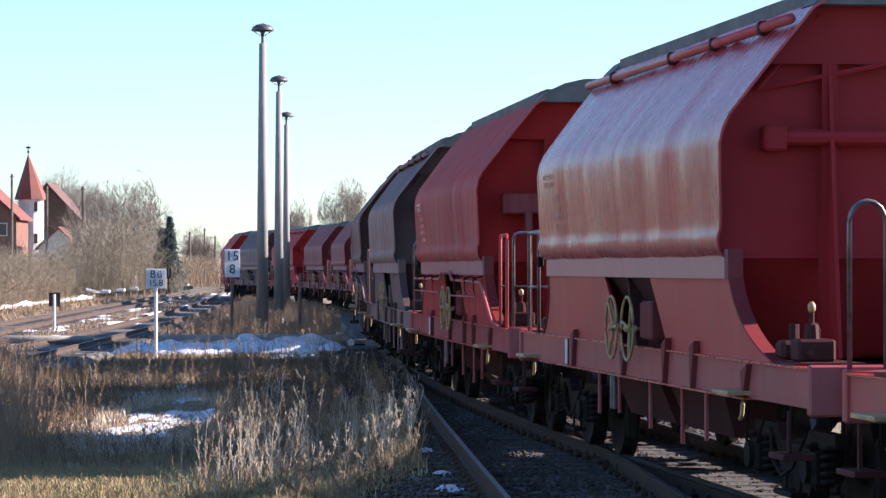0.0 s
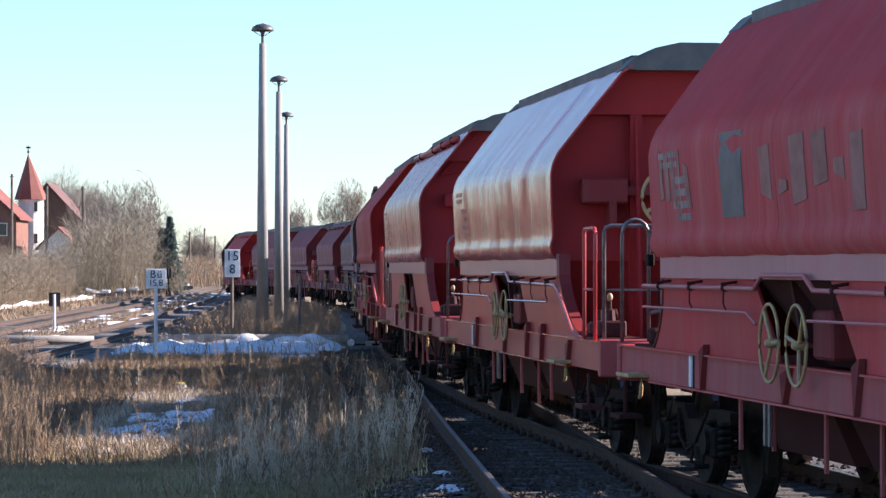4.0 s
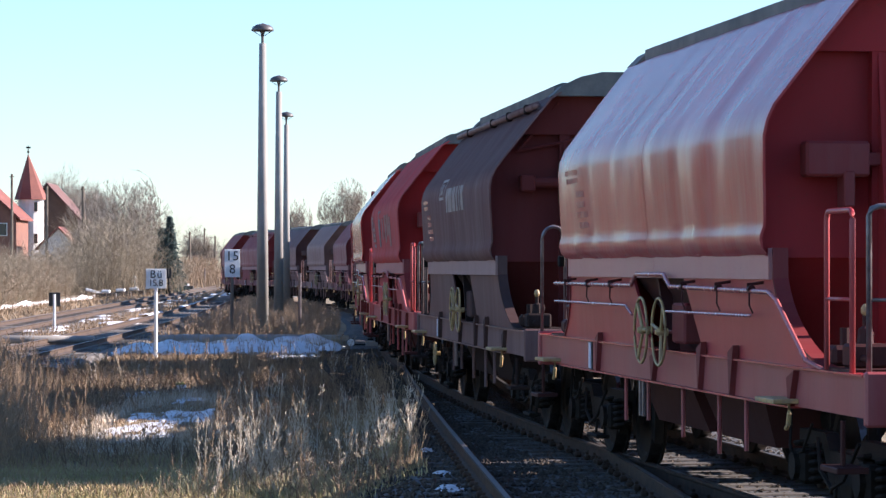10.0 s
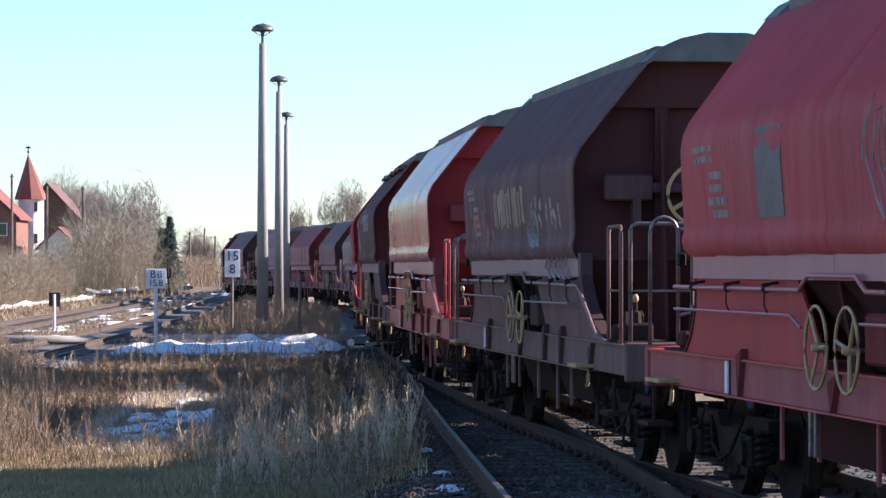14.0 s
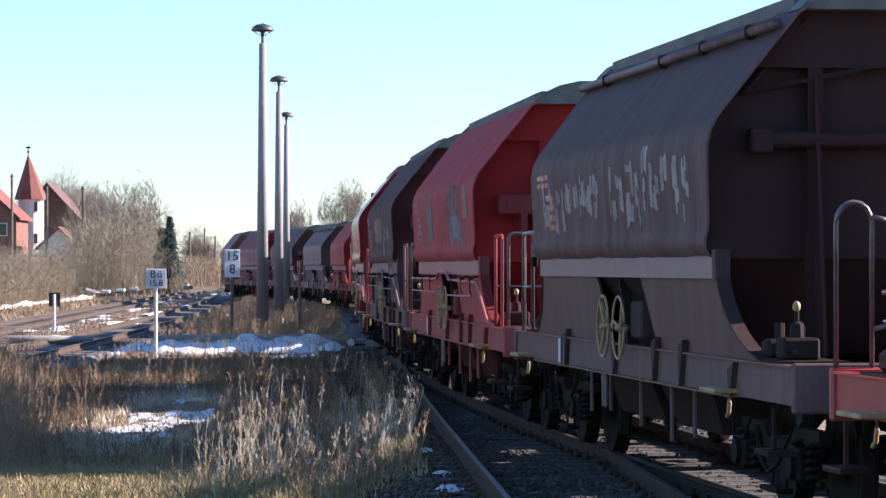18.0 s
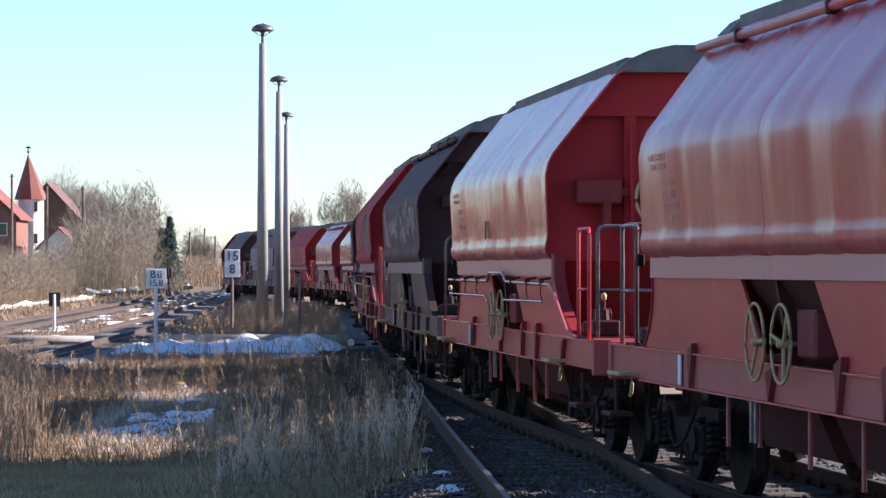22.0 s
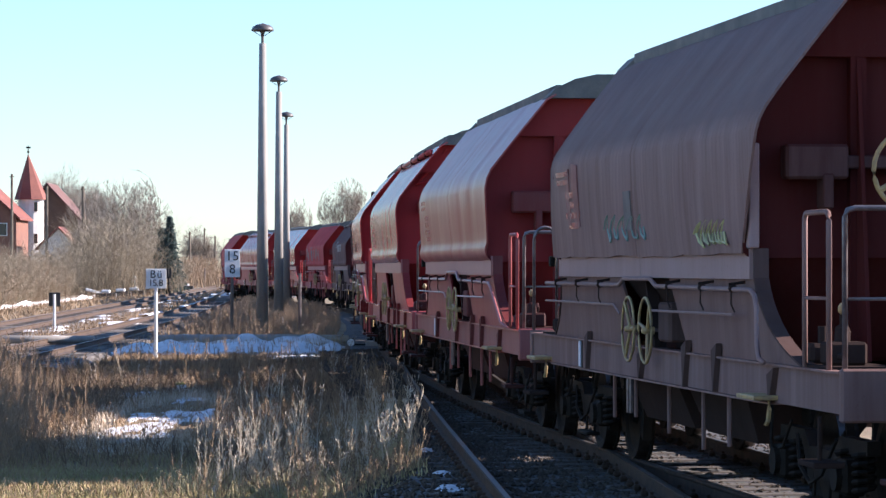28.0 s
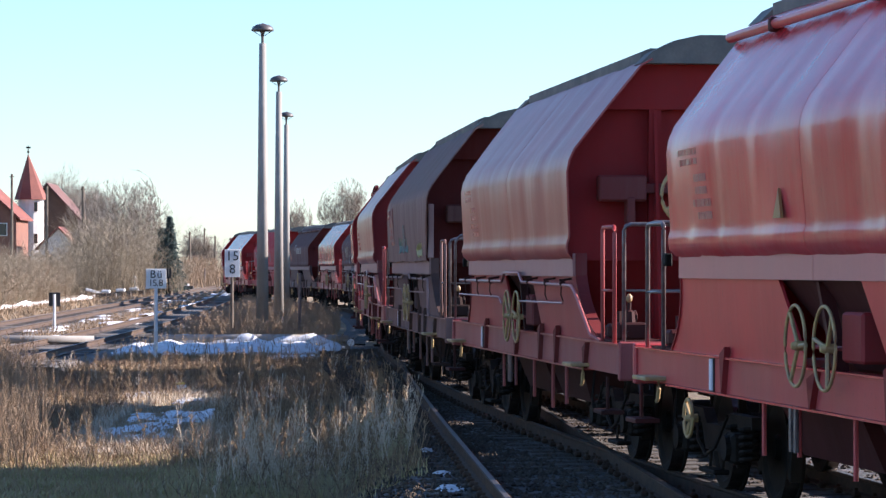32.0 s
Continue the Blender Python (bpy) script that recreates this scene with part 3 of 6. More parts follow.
def hopper_wagon(piped):
    """A four-axle hopper wagon with swinging covers. piped: with the long air pipe along its sides and a brake wheel on its end."""
    w = empty("hopper_wagon", Matrix(), "red hopper wagon", "freight wagon", "hopper wagons of the train")
    XF, XR = 4.62, -4.1
    # covers: two flaps a side, bulging slightly
    for side in (1, -1):
        for a, b in ((XR - 0.22, 0.241), (0.249, XF)):
            part("cover_flap", cover_flap_mesh(side, a, b, COVER, 0.24), PAINT, w, smooth=True)
        if not piped:
            bm = B()
            tube(bm, [(XR - 0.12, side * 0.965, 3.84), (XF + 0.1, side * 0.965, 3.84)], 0.042, 10)
            bar = part("hinge_bar", bm, PAINT_BARE, w, "", True)
            for x in (-3.3, -1.5, 0.3, 3.2):
                bm = B()
                box(bm, x - 0.045, x + 0.045, side * 0.965 - 0.055, side * 0.965 + 0.05, 3.775, 3.895, 0.02)
                part("hinge", bm, PAINT_DULL, bar)
    bm = B()
    slab(bm, [(XF - 0.3, -0.7, 3.9), (XF - 0.3, 0.7, 3.9), (XF - 0.3, 0.7, 4.1), (XF - 0.3, 0.6, 4.14), (XF - 0.3, -0.6, 4.14), (XF - 0.3, -0.7, 4.1)], (XR - XF + 0.7, 0, 0))
    bmesh.ops.recalc_face_normals(bm, faces=bm.faces[:])
    part("roof_hatch", bm, ROOFGREY, w, "weathered grey roof hatch")
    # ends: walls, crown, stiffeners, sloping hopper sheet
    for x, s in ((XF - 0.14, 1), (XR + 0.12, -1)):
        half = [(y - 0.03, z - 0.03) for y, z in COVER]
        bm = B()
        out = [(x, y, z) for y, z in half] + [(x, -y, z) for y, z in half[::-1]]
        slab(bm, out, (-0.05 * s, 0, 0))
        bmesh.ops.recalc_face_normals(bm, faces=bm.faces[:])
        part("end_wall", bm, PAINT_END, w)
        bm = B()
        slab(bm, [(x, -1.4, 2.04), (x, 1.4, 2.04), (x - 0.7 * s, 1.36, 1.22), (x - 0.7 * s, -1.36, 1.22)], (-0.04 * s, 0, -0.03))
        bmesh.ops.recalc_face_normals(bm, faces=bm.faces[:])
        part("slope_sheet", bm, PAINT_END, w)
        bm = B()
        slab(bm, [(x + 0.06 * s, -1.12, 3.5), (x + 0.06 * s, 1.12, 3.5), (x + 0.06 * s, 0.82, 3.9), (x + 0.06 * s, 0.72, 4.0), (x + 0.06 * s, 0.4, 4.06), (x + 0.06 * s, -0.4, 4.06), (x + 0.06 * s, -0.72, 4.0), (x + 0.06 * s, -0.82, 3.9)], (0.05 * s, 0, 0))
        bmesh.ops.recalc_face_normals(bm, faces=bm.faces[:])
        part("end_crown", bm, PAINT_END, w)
        bm = B()
        arch = [(0.8, 3.95), (0.68, 4.07), (0.45, 4.18), (0.2, 4.235), (-0.2, 4.235), (-0.45, 4.18), (-0.68, 4.07), (-0.8, 3.95)]
        slab(bm, [(x - 0.12 * s, y, z) for y, z in arch], (0.42 * s, 0, 0))
        bmesh.ops.recalc_face_normals(bm, faces=bm.faces[:])
        part("end_hood", bm, ROOFGREY, w, "arched grey hood over the wagon end")
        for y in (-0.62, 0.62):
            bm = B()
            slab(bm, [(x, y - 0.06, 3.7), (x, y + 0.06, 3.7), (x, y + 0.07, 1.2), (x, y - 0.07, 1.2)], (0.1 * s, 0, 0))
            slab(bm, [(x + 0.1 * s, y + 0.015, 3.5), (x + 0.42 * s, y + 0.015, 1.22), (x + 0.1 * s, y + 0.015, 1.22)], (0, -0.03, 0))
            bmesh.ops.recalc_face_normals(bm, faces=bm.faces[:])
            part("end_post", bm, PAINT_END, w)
        bm = B()
        if piped:
            box(bm, min(x, x + 0.16 * s), max(x, x + 0.16 * s), -0.95, 0.95, 2.66, 2.76, 0.01)
            box(bm, min(x, x + 0.2 * s), max(x, x + 0.2 * s), 0.72, 1.2, 2.58, 2.84, 0.02)
            box(bm, min(x, x + 0.22 * s), max(x, x + 0.22 * s), 0.84, 0.92, 2.36, 2.62, 0.01)
        else:
            tube(bm, [(x + 0.12 * s, -1.1, 2.93), (x + 0.12 * s, 1.1, 2.93)], 0.065, 10)
            box(bm, min(x, x + 0.2 * s), max(x, x + 0.2 * s), 0.98, 1.16, 2.82, 3.02, 0.02)
            tube(bm, [(x + 0.02 * s, 1.2, 3.3), (x + 0.15 * s, 0.2, 3.5)], 0.02, 6)
            tube(bm, [(x + 0.02 * s, 1.18, 3.3), (x + 0.1 * s, 0.7, 3.88)], 0.025, 6)
        part("end_gear", bm, PAINT_GUSSET if piped else PAINT_END, w, "locking gear beam on the wagon end")
        # platform, headstock, buffers, coupling
        xe = 6.52 * s
        x_in = 5.85 * s
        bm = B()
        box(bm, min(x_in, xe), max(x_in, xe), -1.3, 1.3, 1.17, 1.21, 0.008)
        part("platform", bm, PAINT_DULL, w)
        bm = B()
        box(bm, min(xe, xe + 0.08 * s), max(xe, xe + 0.08 * s), -1.42, 1.42, 0.88, 1.24, 0.015)
        hs = part("headstock", bm, PAINT_LOW, w)
        for y in (-0.875, 0.875):
            bm = B()
            x0 = xe + 0.07 * s
            tube(bm, [(x0, y, 1.04), (x0 + 0.22 * s, y, 1.04), (x0 + 0.22 * s, y, 1.04), (x0 + 0.36 * s, y, 1.04)], [0.12, 0.11, 0.08, 0.08], 14)
            bf = part("buffer", bm, IRON, w)
            bm = B()
            box(bm, min(x0 + 0.35 * s, x0 + 0.39 * s), max(x0 + 0.35 * s, x0 + 0.39 * s), y - 0.22, y + 0.22, 0.88, 1.2, 0.05)
            part("buffer_head", bm, IRON, bf)
        bm = B()
        tube(bm, [(xe, 0, 1.0), (xe + 0.25 * s, 0, 1.0), (xe + 0.42 * s, 0, 0.93)], 0.05, 8)
        part("coupling", bm, IRON, w)
        bm = B()
        tube(bm, [(xe + 0.1 * s, 0.35, 0.98), (xe + 0.25 * s, 0.36, 0.7), (xe + 0.38 * s, 0.35, 0.6)], 0.03, 6)
        part("air_hose", bm, BLACK, w)
        # small gear on the platform
        bm = B()
        bx = 5.45 * s
        box(bm, bx - 0.55, bx + 0.55, 0.85, 1.37, 1.215, 1.235)
        box(bm, bx - 0.28, bx - 0.02, 1.0, 1.28, 1.235, 1.4, 0.02)
        box(bm, bx + 0.14, bx + 0.38, 1.05, 1.3, 1.235, 1.38, 0.03)
        tube(bm, [(bx - 0.15, 1.15, 1.4), (bx - 0.15, 1.15, 1.5), (bx - 0.15, 1.15, 1.52), (bx - 0.15, 1.15, 1.59)], [0.06, 0.05, 0.02, 0.02], 10)
        tube(bm, [(bx + 0.26, 1.18, 1.37), (bx + 0.26, 1.18, 1.5)], 0.04, 8)
        tube(bm, [(bx - 0.45, 1.2, 1.3), (bx + 0.5, 1.2, 1.3)], 0.025, 7)
        tube(bm, [(bx + 0.05, 1.05, 1.235), (bx + 0.05, 1.05, 1.46), (bx + 0.12, 1.05, 1.5)], 0.018, 6)
        vb = part("valve_box", bm, PAINT_DULL, w)
        bm = B()
        tube(bm, [(bx - 0.15, 1.15, 1.59), (bx - 0.15, 1.15, 1.61), (bx - 0.15, 1.15, 1.645), (bx - 0.15, 1.15, 1.67)], [0.015, 0.03, 0.03, 0.012], 10)
        part("cap", bm, YELLOW, vb, "brass-coloured valve cap", True)
        # corner rails
        if piped == (s < 0):
            # the brake platform: side loops and an end rail
            for y in (1.38, -1.38):
                rail_loop(w, y, 5.45 * s, 6.12 * s, 1.21, 2.3, PAINT_BARE if piped else PALEMETAL)
            cross_rail(w, 6.35 * s, 1.33, -1.33, 1.21, 2.32, PALEMETAL)
        elif piped:
            for y in (1, -1):
                bm = B()
                xe2 = 6.55 * s
                tube(bm, [(xe2, y * 1.38, 1.21)] + [(xe2, y * (1.255 + 0.125 * math.cos(a)), 2.22 + 0.14 * math.sin(a)) for a in [math.pi * i / 8 for i in range(9)]] + [(xe2, y * 1.13, 1.21)], 0.018, 8)
                part("handrail", bm, PALEMETAL, w, "tall curved tube handrail", True)
                bm = B()
                tube(bm, [(xe2, y * 1.13, 1.5), (xe2, y * 1.02, 1.52), (xe2, y * 1.0, 1.6), (xe2, y * 1.0, 2.15), (xe2, y * 1.02, 2.24), (xe2, y * 1.13, 2.26)], 0.019, 8)
                part("grab_loop", bm, PALEMETAL, w, "", True)
        # steps
        for y in (1.0, -1.0):
            bm = B()
            sx = 5.6 if s > 0 else -4.4
            yo = 1.44 if y > 0 else -1.44
            box(bm, sx - 0.28, sx + 0.28, yo - 0.13, yo + 0.13, 0.95, 0.985, 0.006)
            tube(bm, [(sx - 0.22, yo, 0.96), (sx - 0.23, yo, 0.88), (sx - 0.2, yo, 0.8), (sx - 0.14, yo, 0.77)], 0.018, 6)
            part("step", bm, YELLOW if s < 0 or y > 0 else IRON, w, "worn yellow step")
            bm = B()
            tube(bm, [(6.1 * s, yo, 0.9), (6.1 * s, yo, 0.6)], 0.018, 6)
            box(bm, 6.1 * s - 0.22, 6.1 * s + 0.22, yo - 0.12, yo + 0.1, 0.56, 0.6, 0.006)
            part("low_step", bm, PAINT_DULL, w)
    if piped:
        hand_wheel("brake_wheel", w, "large yellow brake wheel", pose(XR - 0.55, 0.36, 2.63, 0, 0, 90), 0.3, 0.019, math.pi / 2)
        bm = B()
        tube(bm, [(XR - 0.5, 0.36, 2.63), (XR + 0.1, 0.36, 2.63)], 0.035, 8)
        tube(bm, [(XR - 0.45, 0.36, 2.61), (XR - 0.45, 0.36, 1.22)], 0.025, 8)
        part("brake_spindle", bm, PAINT_DULL, w)
    # sides
    for side in (1, -1):
        yb = side * 1.42
        bm = B()
        box(bm, XR + 0.1, 0.24, yb - 0.02, yb + 0.02, 1.83, 2.06)
        box(bm, 0.25, XF - 0.05, yb - 0.02, yb + 0.02, 1.83, 2.06)
        part("side_band", bm, PAINT_BAND, w, "paler dusty band under the cover")
        d = (0, -0.025 * side, 0)
        yt, yl = side * 1.405, side * 1.37

        def lean(z):
            return yl + (yt - yl) * (z - 1.205) / 0.623

        def bend(p0, p1, p2, n=7):
            return [tuple((1 - t) ** 2 * a + 2 * t * (1 - t) * b + t * t * c for a, b, c in zip(p0, p1, p2)) for t in [i / n for i in range(n + 1)]]
        front = bend((4.6, 1.828), (4.62, 1.45), (5.15, 1.205))
        rear = bend((-4.04, 1.828), (-4.22, 1.4), (-5.4, 1.205), 9)
        bm = B()
        slab(bm, [(x, lean(z), z) for x, z in [(1.35, 1.828), (0.75, 1.3), (0.75, 1.205)] + front[::-1]], d)
        bmesh.ops.recalc_face_normals(bm, faces=bm.faces[:])
        part("side_sheet", bm, PAINT_SIDE, w)
        bm = B()
        slab(bm, [(x, lean(z), z) for x, z in [(-0.85, 1.828)] + rear + [(-1.5, 1.205)]], d)
        bmesh.ops.recalc_face_normals(bm, faces=bm.faces[:])
        part("side_sheet", bm, PAINT_SIDE, w)
        for xf, pts in ((1, [(4.6, 2.05)] + front), (-1, [(-4.03, 2.05)] + rear)):
            bm = B()
            strip = []
            for x, z in pts:
                strip.append([bm.verts.new((x + o * xf, lean(min(z, 1.828)) + e * side, z + u)) for e, o, u in ((0.014, 0.0, 0.0), (0.014, 0.025, 0.012), (-0.1, 0.025, 0.012), (-0.1, 0.0, 0.0))])
            for a, b in zip(strip, strip[1:]):
                for q in range(4):
                    bm.faces.new((a[q], a[(q + 1) % 4], b[(q + 1) % 4], b[q]))
            bm.faces.new(strip[0])
            bm.faces.new(strip[-1][::-1])
            bmesh.ops.recalc_face_normals(bm, faces=bm.faces[:])
            part("edge_flange", bm, PAINT_GUSSET, w)
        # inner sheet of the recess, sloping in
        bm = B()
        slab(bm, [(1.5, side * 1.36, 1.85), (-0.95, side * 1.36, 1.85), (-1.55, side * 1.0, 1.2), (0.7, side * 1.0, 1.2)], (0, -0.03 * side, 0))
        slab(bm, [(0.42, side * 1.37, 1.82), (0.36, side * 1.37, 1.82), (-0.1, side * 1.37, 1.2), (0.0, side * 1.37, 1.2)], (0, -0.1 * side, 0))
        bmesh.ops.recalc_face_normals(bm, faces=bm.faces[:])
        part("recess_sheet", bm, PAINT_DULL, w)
        bm = B()
        box(bm, -6.52, 6.52, side * 1.37 - 0.015, side * 1.37 + 0.015, 0.93, 1.2)
        sill = part("side_sill", bm, PAINT_LOW, w)
        for a, b, c, d2 in ((-6.5, 6.5, 1.202, 1.217), (-4.55, 5.2, 0.913, 0.928)):
            bm = B()
            box(bm, a, b, min(side * 1.3, side * 1.42), max(side * 1.3, side * 1.42), c, d2)
            part("sill_flange", bm, PAINT, sill)
        for gx, wd, zt in ((3.05, 0.09, 1.3), (0.35, 0.12, 1.2), (-1.55, 0.1, 1.32), (-2.7, 0.1, 1.32), (-4.6, 0.11, 1.19)):
            bm = B()
            y0, y1 = side * 1.382, side * 1.43
            slab(bm, [(gx - wd, y0, zt), (gx + wd, y0, zt - 0.06), (gx + wd * 0.5, y0, 0.93), (gx + wd * 0.3, y0, 0.93)], (0, y1 - y0, 0))
            bmesh.ops.recalc_face_normals(bm, faces=bm.faces[:])
            part("gusset", bm, PAINT_GUSSET, w)
        # hanging bars and brake gear under the sill
        for gx, zb in ((2.2, 0.5), (1.15, 0.55), (-0.35, 0.48), (-1.75, 0.42), (-2.7, 0.5)):
            bm = B()
            tube(bm, [(gx, side * 1.3, 0.93), (gx, side * 1.3, zb)], 0.019, 6)
            part("hanger", bm, PAINT_LOW, w)
        for gx in (1.0, 0.86):
            bm = B()
            tube(bm, [(gx, side * 1.4, 0.93), (gx, side * 1.4, 0.6)], 0.02, 6)
            part("release_rod", bm, PALEMETAL, w)
        # hand wheels with gearbox
        for gx in (0.5, -0.28):
            hand_wheel("hand_wheel", w, "worn yellow hand wheel", pose(gx, side * 1.5, 1.37, 0, 0, 0 if side == 1 else 180), 0.285, 0.013, 0.5 + gx)
        bm = B()
        box(bm, -0.85, -0.35, side * 1.3 - 0.12, side * 1.3 + 0.1, 1.28, 1.62, 0.02)
        tube(bm, [(0.3, side * 1.42, 1.37), (-0.4, side * 1.36, 1.37)], 0.018, 6)
        part("gearbox", bm, PAINT_GUSSET, w)
        if piped:
            bm = B()
            yy = side * 1.5
            tube(bm, [(5.0, yy, 1.76), (0.95, yy, 1.76), (0.72, yy, 1.86), (-0.5, yy, 1.86), (-0.75, yy, 1.76), (-4.25, yy, 1.74), (-4.5, yy, 1.68), (-5.15, yy - 0.05 * side, 1.27), (-5.4, yy - 0.1 * side, 1.22)], 0.018, 8)
            part("air_pipe", bm, PAINT_PIPE, w, "worn air pipe along the side", True)
            bm = B()
            tube(bm, [(5.0, yy, 1.58), (1.2, yy, 1.58), (0.9, yy, 1.5)], 0.012, 6)
            tube(bm, [(-0.6, yy, 1.55), (-3.7, yy, 1.56)], 0.012, 6)
            part("thin_pipe", bm, PAINT_PIPE, w)
            for gx in (4.3, 3.1, 1.9, -1.3, -2.6, -3.7):
                bm = B()
                tube(bm, [(gx - 0.03, side * 1.5, 1.76), (gx + 0.03, side * 1.5, 1.76)], 0.03, 8)
                tube(bm, [(gx, side * 1.53, 1.79), (gx, side * 1.39, 1.81)], 0.012, 5)
                tube(bm, [(gx, side * 1.51, 1.74), (gx - 0.03, side * 1.52, 1.64), (gx - 0.06, side * 1.5, 1.58)], 0.007, 5)
                part("pipe_clamp", bm, PAINT_DULL, w)
        # lamp bracket, label plate, small lettering panels
        bm = B()
        box(bm, 5.04, 5.16, side * 1.42 - 0.03, side * 1.42 + 0.03, 1.93, 2.04, 0.01)
        part("lamp_bracket", bm, IRON, w)
        bm = B()
        box(bm, 3.48, 3.62, side * 1.385 - 0.01, side * 1.385 + 0.012, 0.9, 1.2)
        lab = part("label_frame", bm, BLACK, w)
        bm = B()
        box(bm, 3.5, 3.6, side * 1.402 - 0.005, side * 1.402 + 0.005, 0.94, 1.19)
        part("label_plate", bm, BLUEWHITE, lab, "white label plate in its frame")
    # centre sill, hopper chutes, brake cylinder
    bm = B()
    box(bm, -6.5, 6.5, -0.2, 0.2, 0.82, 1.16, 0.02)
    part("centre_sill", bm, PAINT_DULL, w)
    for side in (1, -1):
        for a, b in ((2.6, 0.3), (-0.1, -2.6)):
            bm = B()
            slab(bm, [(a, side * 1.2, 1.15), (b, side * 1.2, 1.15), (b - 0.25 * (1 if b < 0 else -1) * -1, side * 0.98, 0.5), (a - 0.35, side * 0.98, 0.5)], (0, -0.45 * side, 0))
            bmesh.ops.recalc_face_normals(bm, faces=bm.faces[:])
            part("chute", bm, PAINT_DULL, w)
    bm = B()
    tube(bm, [(-3.0, 0.45, 0.75), (-2.3, 0.45, 0.75)], 0.2, 14)
    part("brake_cylinder", bm, IRON, w)
    bogie(w, 4.75)
    bogie(w, -4.75)
    wheelsets(w, (5.65, 3.85, -3.85, -5.65))
    return w


# the train's wagons in order of passing: order number, piped type, colour, dustiness, label
RED, PINK = (0.5, 0.022, 0.02), (0.52, 0.034, 0.038)
BROWN, GREYB, DUSTY, RUSSET = (0.12, 0.055, 0.05), (0.1, 0.072, 0.068), (0.26, 0.15, 0.12), (0.24, 0.03, 0.034)
TRAIN = [
    (-13, True, RED, 0.3, "red"), (-12, False, BROWN, 0.4, "brown"), (-11, True, RED, 0.3, "red"), (-10, True, GREYB, 0.4, "grey-brown"),
    (-9, False, RED, 0.3, "red"), (-8, True, RUSSET, 0.4, "russet"), (-7, True, RUSSET, 0.4, "russet"), (-6, False, RUSSET, 0.4, "russet"),
    (-5, True, BROWN, 0.5, "brown"), (-4, True, DUSTY, 0.5, "dusty tan"), (-3, True, RUSSET, 0.5, "russet"), (-2, True, BROWN, 0.4, "dark brown"),
    (-1, False, GREYB, 0.9, "grey-brown"), (0, True, RED, 0.2, "red"),
    (1, False, (0.5, 0.034, 0.04), 0.4, "faded red"), (2, True, (0.56, 0.036, 0.04), 0.32, "glossy red"),
    (3, True, PINK, 0.5, "pinkish red patched"), (4, False, (0.085, 0.042, 0.04), 0.5, "dark brown"), (5, True, (0.47, 0.034, 0.04), 0.38, "weathered red"),
    (6, True, (0.085, 0.045, 0.042), 0.5, "sooty brown painted-over"), (7, True, (0.46, 0.022, 0.027), 0.47, "crimson painted-over"),
    (8, False, (0.065, 0.037, 0.032), 0.46, "blackish brown"), (9, True, (0.62, 0.034, 0.042), 0.26, "glossy red"),
    (10, False, (0.5, 0.032, 0.038), 0.38, "red"), (11, True, (0.36, 0.04, 0.044), 0.42, "dusty red"),
    (12, True, (0.17, 0.1, 0.082), 0.6, "dusty grey-brown"), (13, True, (0.38, 0.024, 0.028), 0.43, "dark red"),
    (14, False, (0.7, 0.034, 0.045), 0.24, "bright red"), (15, True, RED, 0.3, "red"),
]
SPEED, PITCH = 5.470, 14.0034


SLACK = {2: 0.03, 5: -0.1, 9: -0.07, 12: 0.05, 13: -0.12, 14: 0.12}      # the couplings are not all drawn out alike


def wagon_s(k, t):
    """Where the middle of wagon k stands on its track at t seconds."""
    return SPEED * (t - 19.0) - 5.05 + PITCH * (9 - k) + SLACK.get(k, 0.0)


WAGONS = {}


# some ends' own colours, with the shade of the gaps darkened in
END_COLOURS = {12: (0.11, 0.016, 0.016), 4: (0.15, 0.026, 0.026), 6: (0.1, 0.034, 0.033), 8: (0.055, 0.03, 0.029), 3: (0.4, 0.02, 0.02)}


def cover_y(z, x=0.0):
    """The near cover's surface at height z and place x along the wagon, dents included."""
    return float(np.interp(z, [p[1] for p in COVER[::-1]], [p[0] for p in COVER[::-1]])) + dent(x, 1, z) + 0.006


def plate(bm, corners):
    """A thin patch on the near cover: four corners (x, z), following the sheet."""
    (ax, az), (bx, bz), (cx, cz), (dx, dz) = corners
    rows = []
    for i in range(4):
        u = i / 3
        p, q = (ax + (dx - ax) * u, az + (dz - az) * u), (bx + (cx - bx) * u, bz + (cz - bz) * u)
        row = []
        for j in range(3):
            x, z = p[0] + (q[0] - p[0]) * j / 2, p[1] + (q[1] - p[1]) * j / 2
            row.append((x, cover_y(z, x), z))
        rows.append([[bm.verts.new((x, y - d, z)) for x, y, z in row] for d in (0, 0.02)])
    for p, q in zip(rows, rows[1:]):
        for j in (0, 1):
            bm.faces.new((p[0][j], p[0][j + 1], q[0][j + 1], q[0][j]))
        bm.faces.new((p[0][0], q[0][0], q[1][0], p[1][0]))
        bm.faces.new((p[0][2], p[1][2], q[1][2], q[0][2]))
    for r in (rows[0], rows[-1]):
        for j in (0, 1):
            bm.faces.new((r[0][j], r[1][j], r[1][j + 1], r[0][j + 1]))


